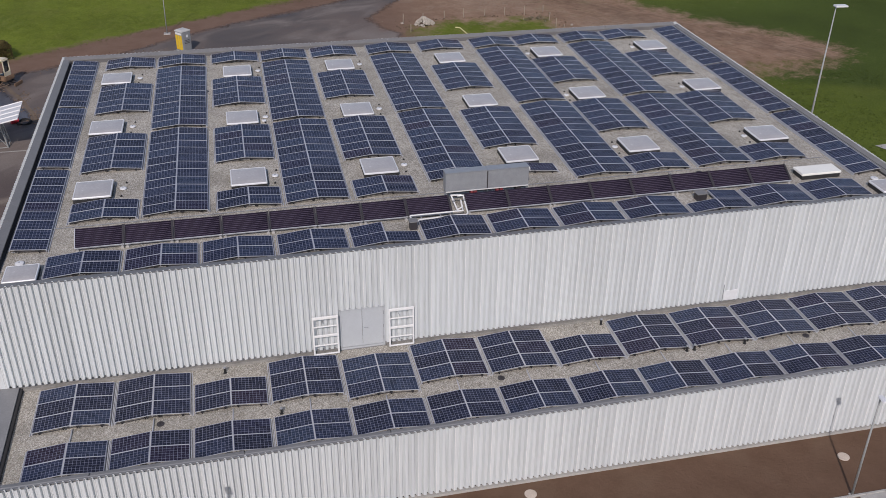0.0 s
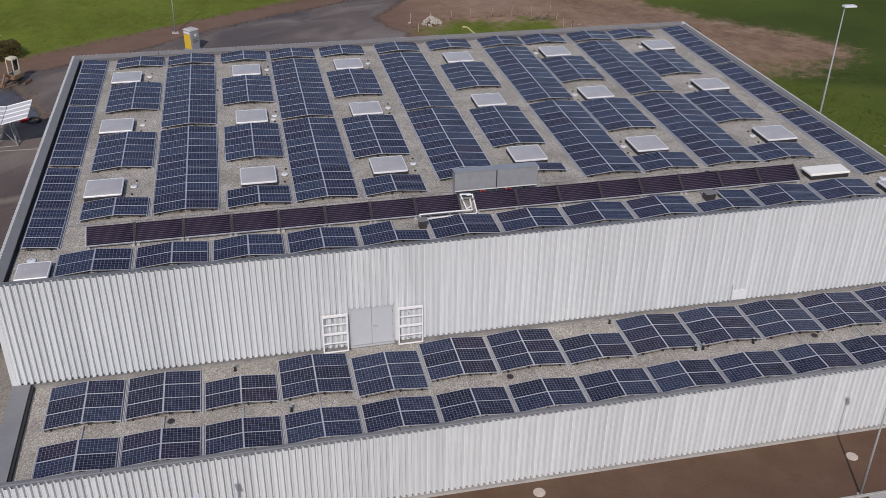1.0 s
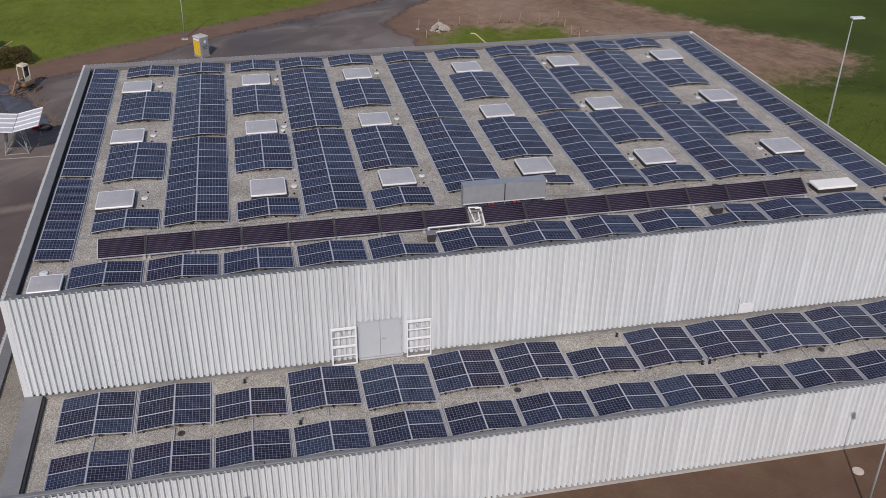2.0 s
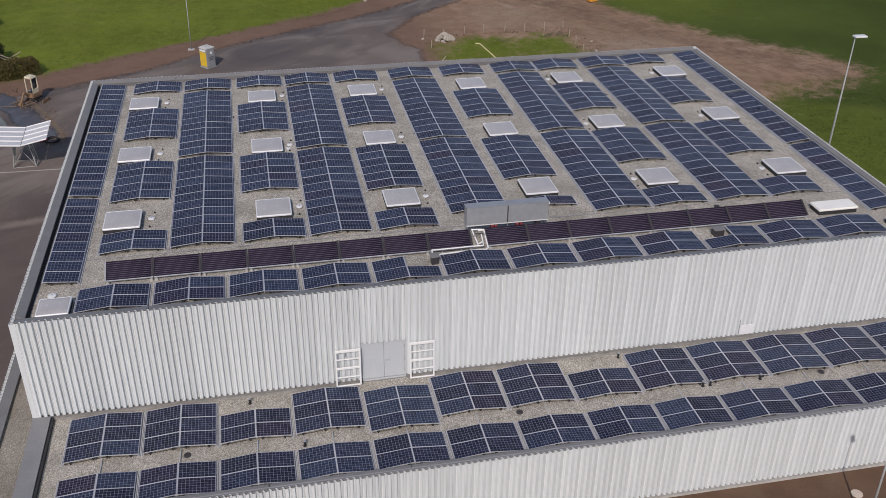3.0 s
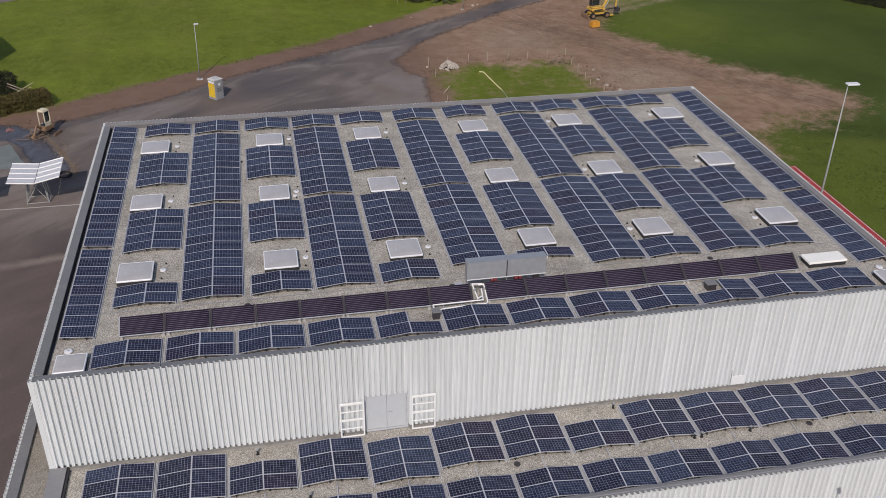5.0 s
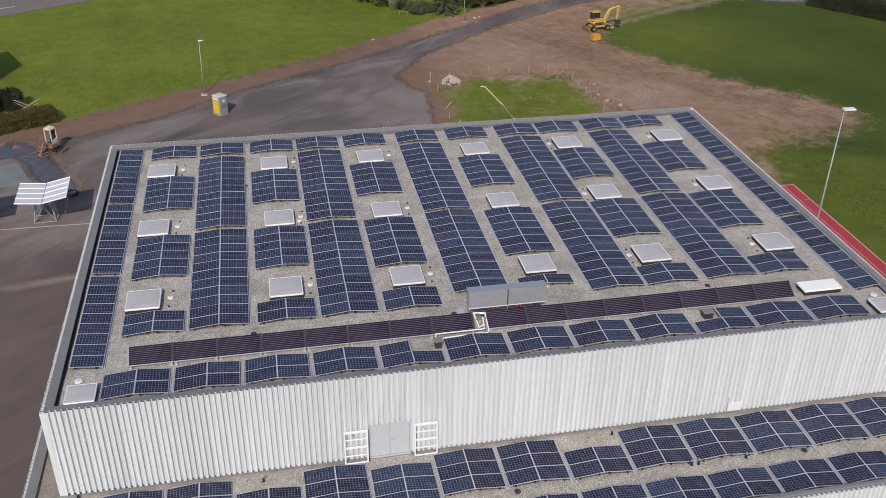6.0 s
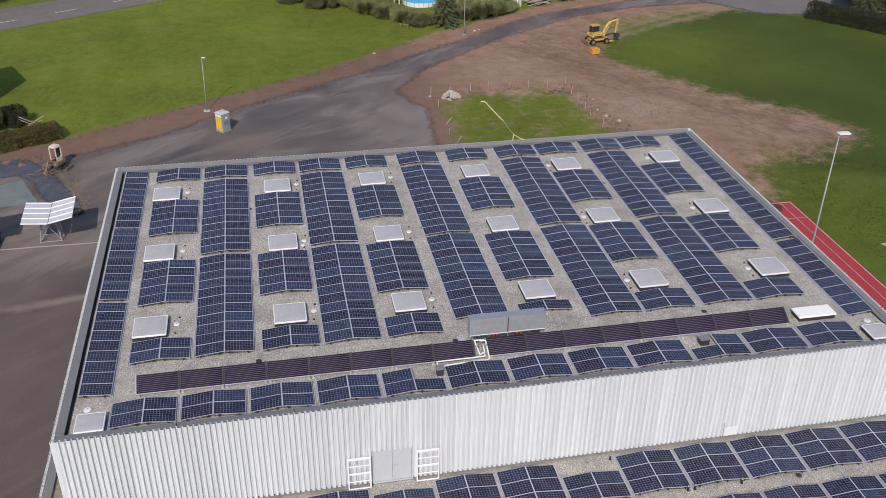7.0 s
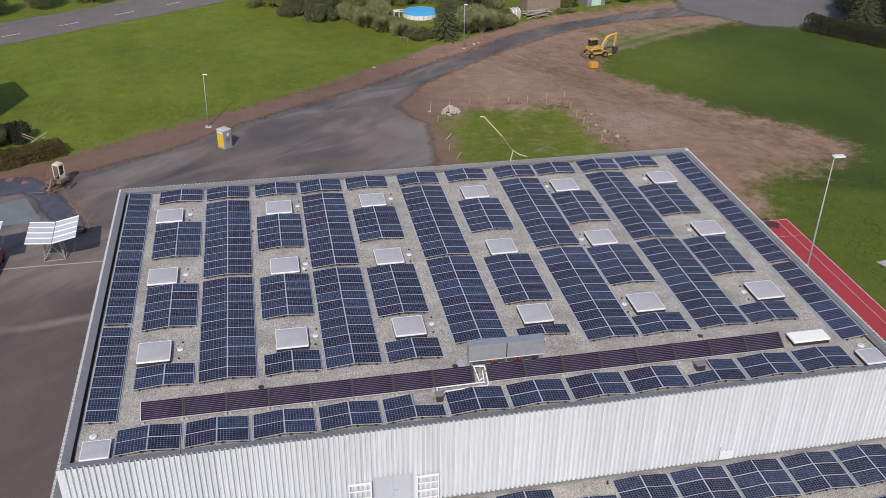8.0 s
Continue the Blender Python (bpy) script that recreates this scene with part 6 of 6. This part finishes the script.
def shed(x, y, w, d, h, turn, wall, door, label):
    s = thing("garden_shed", on_ground(x, y, turn), label, "shed", "garden sheds")
    n = int(w / 0.25)
    for k in range(n):
        part("board", boxes((-w / 2 + k * w / n, -w / 2 + (k + 1) * w / n - 0.02, -d / 2, -d / 2 + 0.04, 0, h)), wall, s)
    part("wall", boxes((-w / 2, w / 2, -d / 2 + 0.05, d / 2, 0, h)), wall, s)
    bm = bmesh.new()
    vs = [bm.verts.new(p) for p in ((-w / 2 - 0.2, -d / 2 - 0.3, h), (w / 2 + 0.2, -d / 2 - 0.3, h), (w / 2 + 0.2, d / 2 + 0.2, h + 0.5), (-w / 2 - 0.2, d / 2 + 0.2, h + 0.5), (-w / 2 - 0.2, -d / 2 - 0.3, h + 0.1), (w / 2 + 0.2, -d / 2 - 0.3, h + 0.1), (w / 2 + 0.2, d / 2 + 0.2, h + 0.6), (-w / 2 - 0.2, d / 2 + 0.2, h + 0.6))]
    for f in ((3, 2, 1, 0), (4, 5, 6, 7), (0, 1, 5, 4), (1, 2, 6, 5), (2, 3, 7, 6), (3, 0, 4, 7)):
        bm.faces.new([vs[i] for i in f])
    part("roof", bm, ROOFTILE, s)
    if door:
        part("door", bevelled(boxes((-0.9, 0.9, -d / 2 - 0.05, -d / 2 - 0.005, 0.05, h - 0.15)), 0.01, 1), door, s)


shed(58.5, 113.3, 6.0, 3.0, 2.6, 8, TIMBER, None, "weathered timber shed with a grey sheet roof")
shed(68.0, 114.6, 3.4, 3.0, 2.4, 10, ROOFTILE, GREENPAINT, "grey garage with a pale green door")
tarp = thing("covered_stack", on_ground(52.6, 107.9, 15), "rounded stack under a pale grey cover", "covered stack")
bm = bmesh.new()
bmesh.ops.create_uvsphere(bm, u_segments=20, v_segments=12, radius=1.0, matrix=Matrix.Translation((0, 0, 0.6)) @ Matrix.Diagonal((1.1, 0.8, 1.2, 1)))
for v in bm.verts:
    p = v.co - Vector((0, 0, 0.6))
    q = Vector((p.x / 1.1, p.y / 0.8, p.z / 1.2))
    v.co = Vector((0, 0, 0.6)) + p / (abs(q.x) ** 4 + abs(q.y) ** 4 + abs(q.z) ** 4) ** 0.25 * 0.92
    v.co.z = max(0.02, v.co.z)
    v.co += Vector((0.06 * noise.noise(v.co * 2.5), 0.06 * noise.noise(v.co * 2.5 + Vector((9, 0, 0))), 0))
part("cover", bm, CONCRETE, tarp, smooth=True)
for q in (-0.62, 0.0, 0.62):
    bm = bmesh.new()
    pipe(bm, [(q, -0.80, 0.05), (q, -0.78, 1.35), (q, -0.5, 1.72), (q, 0.5, 1.72), (q, 0.78, 1.35), (q, 0.80, 0.05)], 0.05, 8)
    part("hoop", bm, WHITEPAINT, tarp)
wood = thing("timber_stack", on_ground(56.9, 108.8, 12), "untidy stack of pale boards beside the shed", "timber stack")
rng = random.Random(12)
for k in range(26):
    part("board", boxes((-1.9, 1.9, -0.12, 0.12, -0.03, 0.03)), STAKE if k % 3 else LIMESTONE, wood).matrix_local = pose(rng.uniform(-0.6, 0.6), rng.uniform(-1.0, 1.0), 0.08 + 0.03 * k, 0, rng.uniform(-6, 6), rng.uniform(-25, 25))

# ---- public road, running track, small things ----
NEAR, FAR = [(-60, 80.5), (-24, 101.2), (-13.3, 107.4), (0.2, 115.3), (6.7, 119.4), (40, 141)], [(40, 150), (2, 127.5), (-8, 121.2), (-14.4, 116.8), (-25.9, 110.6), (-60, 90.5)]
tagged(laid("road", ragged(NEAR + FAR, 1.0, 0.10, 3), ROADGREY, 0.035, 4.0), "grey public road with a dashed white centre line", "road", kind="structure")
for k, (a, b) in enumerate((((-24.7, 105.3), (-22.3, 106.6)), ((-17.5, 109.5), (-14.7, 111.1)), ((-9.7, 114.3), (-7.0, 115.8)), ((-2.2, 118.9), (0.0, 120.3)), ((5.2, 123.4), (7.6, 124.8)))):
    (ax, ay), (bx, by) = a, b
    n = Vector((-(by - ay), bx - ax, 0)).normalized() * 0.09
    p = [(ax - n.x, ay - n.y), (bx - n.x, by - n.y), (bx + n.x, by + n.y), (ax + n.x, ay + n.y)]
    tagged(laid("road_marking", p, MARK, 0.045, 9), "worn white dash of the centre line", "road marking", "centre line dashes", "structure")
TRACK = [(57.0, 36.2), (61.75, 36.35), (61.65, 10), (61.6, -4), (57.0, -4)]
tagged(laid("running_track", TRACK, TRACKRED, 0.035, 3.0), "red synthetic running track with white lane lines", "running track", kind="structure")
for x0, x1, y0, y1 in ((61.55, 61.62, -4, 36.2), (60.50, 60.54, -4, 36.0), (57.2, 61.5, 36.08, 36.15), (59.2, 61.45, 32.88, 32.92)):
    tagged(laid("track_line", [(x0, y0), (x1, y0), (x1, y1), (x0, y1)], MARK, 0.045, 3.0), "white lane line on the track", "lane line", "lane lines", "structure")
SPILL = plain("dark_spilled_soil", (0.075, 0.030, 0.024), 0.95, 0.0, 0.4, 2.5, 0.4)
tagged(laid("soil_spill", ragged([(58.6, 36.2), (60.0, 36.1), (60.4, 35.4), (59.9, 34.4), (59.0, 34.9), (58.5, 35.5)], 0.4, 0.25, 21), SPILL, 0.043, 2.0), "dark soil spilled on the end of the track", "soil", kind="structure")
tagged(laid("concrete_pad", [(65.5, 26.95), (67.9, 27.2), (68.0, 25.0), (66.3, 25.1)], CONCRETE, 0.06, 3.0), "pale concrete pad in the grass", "slab", kind="structure")
LIDCREAM = plain("cream_concrete_lid", (0.52, 0.44, 0.37), 0.85, 0.0, 0.12, 2)
for x, y in ((23.47, -8.21), (39.16, -8.96)):
    lid = thing("manhole_cover", on_ground(x, y), "pale round concrete manhole cover in brown soil", "manhole", "manhole covers")
    part("lid", bevelled(rods(((0, 0, -0.05), (0, 0, 0.04), 0.29), sides=20), 0.015, 1), LIDCREAM, lid)
kerb = thing("kerb", pose(0, 0, 0.25), "pale concrete kerb in front of the hall", "kerb", kind="structure")
for k in range(24):
    part("kerb_stone", bevelled(boxes((36.7 + k * 1.0, 37.69 + k * 1.0, -11.55, -11.42, -0.1, 0.10)), 0.015, 1), CONCRETE, kerb)
tagged(laid("pavement", [(38.3, -11.56), (60, -11.56), (60, -18), (38.3, -18)], CONCRETE, 0.06, 3.0), "pale concrete paving in front of the hall", "pavement", kind="structure")

# ---- yard surfaces, ruts, the neighbour's house ----
PAD = plain("pale_wet_slab", (0.165, 0.185, 0.175), 0.5, 0.0, 0.25, 0.8)
WET = plain("dark_wet_soil", (0.082, 0.082, 0.094), 0.38, 0.0, 0.55, 1.1, 0.25)
LOT = plain("dusty_grey_lot", (0.150, 0.138, 0.128), 0.95, 0.0, 0.2, 0.25)
LOTSOFT = soft_edged(plain("dusty_grey_lot_rim", (0.150, 0.138, 0.128), 0.95, 0.0, 0.2, 0.25))
soft_edged(WET)
tagged(laid("yard_slab", ragged([(-30, 48), (-14.2, 49.8), (-12.0, 50.6), (-10.8, 48.5), (-9.7, 45.9), (-11.3, 45.3), (-30, 45.2)], 0.5, 0.2, 7), PAD, 0.045, 2.0), "pale wet concrete slab in the yard", "slab", kind="structure")
WETLAND = [(-30, 56.0), (-12.0, 55.9), (-9.6, 52.9), (-6.5, 47.4), (-5.2, 44.6), (-5.5, 42.8), (-8.0, 43.6), (-9.7, 46.3), (-11.2, 49.6), (-12.4, 51.4), (-30, 50.0)]
tagged(laid("wet_soil", ragged(WETLAND, 0.5, 0.45, 9), WET, 0.04, 0.7, {"edge": lambda x, y: np.clip(inside(WETLAND, x, y) / 0.9, 0, 1)}), "dark wet soil round the digger", "wet soil", kind="structure")
LOTFIELD = [(80.0, 109.0), (83.5, 103.6), (86.8, 99.6), (88.7, 96.1), (96.8, 94.2), (104, 97), (140, 100), (140, 140), (86, 132), (82, 116)]
tagged(laid("lot", ragged(LOTFIELD, 0.8, 0.9, 11), LOTSOFT, 0.05, 1.4, {"edge": lambda x, y: np.clip(inside(LOTFIELD, x, y) / 3.2, 0, 1)}), "dusty pale grey gravel lot", "lot", kind="structure")


def strip(name, pts, w, mat, lift, label, category, seed=0):
    left, right = [], []
    for k, (x, y) in enumerate(pts):
        ax, ay = pts[max(0, k - 1)]
        bx, by = pts[min(len(pts) - 1, k + 1)]
        n = Vector((-(by - ay), bx - ax, 0)).normalized() * w / 2
        left.append((x + n.x, y + n.y))
        right.append((x - n.x, y - n.y))
    tagged(laid(name, ragged(right + left[::-1], 0.5, min(0.3, w * 0.35), seed), mat, lift, 2.0), label, category, kind="structure")


strip("yard_joint", [(-60, 37.6), (-11.8, 37.4), (-3.4, 37.3), (-0.5, 37.25)], 0.16, CONCRETE, 0.045, "pale concrete joint across the yard", "joint", 2)
MUD = plain("pale_mud_ridge", (0.150, 0.112, 0.080), 0.95, 0.0, 0.35, 1.4, 0.5)
strip("mud_ridge", [(-9.2, 53.0), (-8.0, 50.4), (-6.6, 47.6), (-5.4, 44.8), (-5.1, 43.2)], 0.34, MUD, 0.05, "ridge of pale mud beside the wet ground", "mud", 8)


def house(x, y, w, d, h, ridge, turn):
    s = thing("house", on_ground(x, y, turn), "plain rendered house with a dark gabled roof", "house")
    part("wall", boxes((-w / 2, w / 2, -d / 2, d / 2, 0, h)), DOMEWHITE, s)
    bm = bmesh.new()
    prof = ((-w / 2 - 0.4, h - 0.2), (0, ridge), (w / 2 + 0.4, h - 0.2), (w / 2 + 0.4, h - 0.4), (-w / 2 - 0.4, h - 0.4))
    rows = [[bm.verts.new((px, yy, pz)) for px, pz in prof] for yy in (-d / 2 - 0.4, d / 2 + 0.4)]
    for k in range(5):
        bm.faces.new((rows[0][k], rows[0][(k + 1) % 5], rows[1][(k + 1) % 5], rows[1][k]))
    bm.faces.new(rows[0])
    bm.faces.new(rows[1][::-1])
    part("roof", bm, ROOFTILE, s)


house(-24.2, 70.6, 8.0, 9.0, 5.4, 9.0, -18)

# ---- more of the gardens ----
g = random.Random(31)
for k in range(26):
    x = 11 + k * 1.62 + g.uniform(-0.8, 0.8)
    edge = 118 - 0.62 * (x - 10) if x < 40 else 100 + 0.55 * (x - 40)
    if 33.0 < x < 43.0:
        y = 119.0 + g.uniform(0, 4)
    else:
        y = edge + g.uniform(3.5, 11)
    bush(x, y, g.uniform(3.5, 6), g.uniform(3, 4.5), g.uniform(2.4, 4.2), (LEAF, LEAFPALE, LEAFDARK)[k % 3], 130 + k, "tall dense shrub in the gardens", turn=g.uniform(0, 180))
for k, (x, y) in enumerate(((30.2, 107.0), (31.4, 107.6), (32.2, 104.8), (34.8, 101.6), (44.2, 102.6), (47.8, 103.6), (50.6, 104.6))):
    bush(x, y, 3.2, 2.8, 1.9 + 0.3 * (k % 3), (LEAFPALE, LEAF)[k % 2], 190 + k, "grassy pale shrub at the garden edge", turn=40 * k)
strip("pavement", [(-60, 91.4), (-25.9, 111.6), (-14.4, 117.7), (-8, 122.2), (2, 128.5)], 1.8, LOT, 0.06, "pale footpath along the public road", "pavement", 12)


def weeds(name, poly, n, seed, size, mat, label, floor=0.0):
    """Low clumps of leaves scattered over a field, thicker in drifts."""
    r = np.random.RandomState(seed)
    p = np.array(poly)
    lo, hi = p.min(0), p.max(0)
    x, y = r.uniform(lo[0], hi[0], n * 3), r.uniform(lo[1], hi[1], n * 3)
    keep = inside(poly, x, y) > 0.3
    drift = np.array([noise.noise((a * 0.12, b * 0.12, seed)) + 0.6 * noise.noise((a * 0.5, b * 0.5, seed + 3)) for a, b in zip(x, y)])
    keep &= drift > floor
    x, y = x[keep][:n], y[keep][:n]
    m = 5
    cx = (np.repeat(x, m) + r.normal(0, size * 1.2, len(x) * m))
    cy = (np.repeat(y, m) + r.normal(0, size * 1.2, len(x) * m))
    cz = ground_z(cx, cy) + r.uniform(0.02, size * 0.7, len(cx))
    a, rise, q = r.uniform(0, 6.283, len(cx)), r.uniform(0.1, 0.75, len(cx)), size * r.uniform(0.7, 1.6, len(cx))
    out = np.stack([np.cos(a), np.sin(a), rise], 1) * q[:, None]
    side = np.stack([-np.sin(a), np.cos(a), r.uniform(-0.3, 0.3, len(cx))], 1) * (0.5 * q)[:, None]
    root = np.stack([cx, cy, cz], 1)
    verts = np.stack([root, root + out + side, root + 2 * out, root + out - side], 1).reshape(-1, 3)
    me = bpy.data.meshes.new(name)
    me.from_pydata(verts.tolist(), [], np.arange(len(verts)).reshape(-1, 4).tolist())
    me.materials.append(mat)
    ob = new(name, me)
    return tagged(ob, label, "weeds", kind="stuff")


MEADOW = [(-26, 66), (-9, 61.5), (4.4, 69.5), (18, 79.5), (32, 93), (37, 97), (28, 105), (16, 110), (8, 117), (-13, 106), (-26, 98)]
weeds("meadow_weeds", MEADOW, 8000, 3, 0.030, make_leaves("meadow_leaves", (0.150, 0.190, 0.030), (0.215, 0.250, 0.060), 0.75, 0.75), "leafy weeds scattered through the meadow", -0.05)
weeds("meadow_verge", [(-9, 60.9), (4.4, 68.9), (18.6, 79), (32.4, 92.5), (33.5, 91), (28, 87), (20, 78), (5, 67.5), (-8, 60)], 1800, 5, 0.05, make_leaves("verge_leaves", (0.095, 0.118, 0.024), (0.170, 0.195, 0.050), 0.75, 0.55), "ragged weeds along the meadow's edge", -0.2)
weeds("field_crop", [(60, 84), (63, 75), (72, 61.5), (77, 55), (79, 49), (75.2, 45.6), (92, 40), (100, 42), (100, 82), (86, 98), (73, 93)], 2200, 8, 0.024, make_leaves("crop_leaves", (0.072, 0.106, 0.020), (0.105, 0.140, 0.032), 0.75, 0.75), "low dark green field crop", -0.15)
weeds("patch_weeds", MEADOW_PATCH, 800, 9, 0.036, make_leaves("patch_leaves", (0.085, 0.112, 0.036), (0.200, 0.225, 0.095), 0.75, 0.7), "rank weeds in the fenced grass patch", -0.3)
weeds("patch_rim_weeds", [(37, 68.0), (49.5, 66.8), (49.6, 71.3), (35, 71.2)], 260, 10, 0.075, make_leaves("rim_leaves", (0.190, 0.175, 0.095), (0.420, 0.390, 0.270), 0.75, 0.5), "dry pale weeds at the patch edge", -0.08)
for k, (x, y) in enumerate(((105.0, 95.5), (108.5, 94.0), (110.5, 85.0), (114.0, 82.0), (117.0, 90.0), (109.5, 107.5), (116.0, 76.0))):
    broadleaf(x, y, 6.5 + (k % 3), 6.5, LEAFDEEP, 240 + k, "dark dense tree behind the hedge")
weeds("track_verge", [(63.4, 38), (67, 44.7), (75, 45.6), (92, 40), (90, 19.6), (63.5, 17.5)], 2600, 14, 0.036, make_leaves("verge_green", (0.090, 0.118, 0.024), (0.130, 0.160, 0.040), 0.75, 0.7), "rank weeds between the track and the field", -0.25)


CLOD = make_leaves("clod_soil", (0.105, 0.070, 0.048), (0.250, 0.182, 0.128), 0.95)


def clods(spots, seed):
    """Lumps of dug soil and pebbles scattered along a line or round a place: (x, y, spread along x, along y, count, size)."""
    r = np.random.RandomState(seed)
    unit = np.array([(1, 0, 0), (-1, 0, 0), (0, 1, 0), (0, -1, 0), (0, 0, 0.8), (0, 0, -0.5)])
    faces = np.array([(0, 2, 4), (2, 1, 4), (1, 3, 4), (3, 0, 4), (2, 0, 5), (1, 2, 5), (3, 1, 5), (0, 3, 5)])
    verts, tris = [], []
    for x, y, sx, sy, n, size in spots:
        for k in range(n):
            cx, cy = x + r.normal(0, sx), y + r.normal(0, sy)
            s = size * r.uniform(0.35, 1.3)
            a = r.uniform(0, 6.28)
            turn = np.array([(math.cos(a), math.sin(a), 0), (-math.sin(a), math.cos(a), 0), (0, 0, 1)])
            tris.append(faces + 6 * len(verts))
            verts.append((unit * r.uniform(0.6, 1.2, (6, 1)) * s) @ turn + (cx, cy, float(ground_z(cx, cy)) + 0.25 * s + 0.02))
    me = bpy.data.meshes.new("soil_clods")
    me.from_pydata(np.concatenate(verts).tolist(), [], np.concatenate(tris).tolist())
    me.materials.append(CLOD)
    return tagged(new("soil_clods", me), "lumps of dug soil and pebbles on bare ground", "soil clods", kind="stuff")


clods([(-13.0, 55.6, 2.0, 0.4, 120, 0.09), (-9.4, 51.5, 0.3, 1.2, 50, 0.08), (-7.0, 47.6, 0.35, 1.6, 150, 0.08), (-5.4, 44.3, 0.3, 0.9, 90, 0.08), (-3.5, 56.5, 2.6, 0.4, 80, 0.07), (2.5, 60.2, 2.5, 0.4, 60, 0.07)], 77)
clods([(50.6, 62.0, 0.7, 4.5, 90, 0.14), (51.5, 58.5, 1.0, 1.2, 60, 0.16), (56.0, 62.5, 3.5, 3.5, 200, 0.07), (54.0, 76.0, 2.0, 3.0, 90, 0.07), (60.0, 67.0, 2.5, 3.0, 80, 0.07), (50.0, 85.0, 1.5, 2.0, 40, 0.09), (66.0, 57.0, 4.0, 3.0, 80, 0.06)], 78)
clods([(33.0, 68.5, 1.2, 0.8, 25, 0.12), (41.0, 71.3, 5.0, 0.4, 70, 0.13), (32.2, 60.0, 0.4, 4.0, 25, 0.12), (63.0, 45.6, 2.5, 3.0, 60, 0.06)], 79)
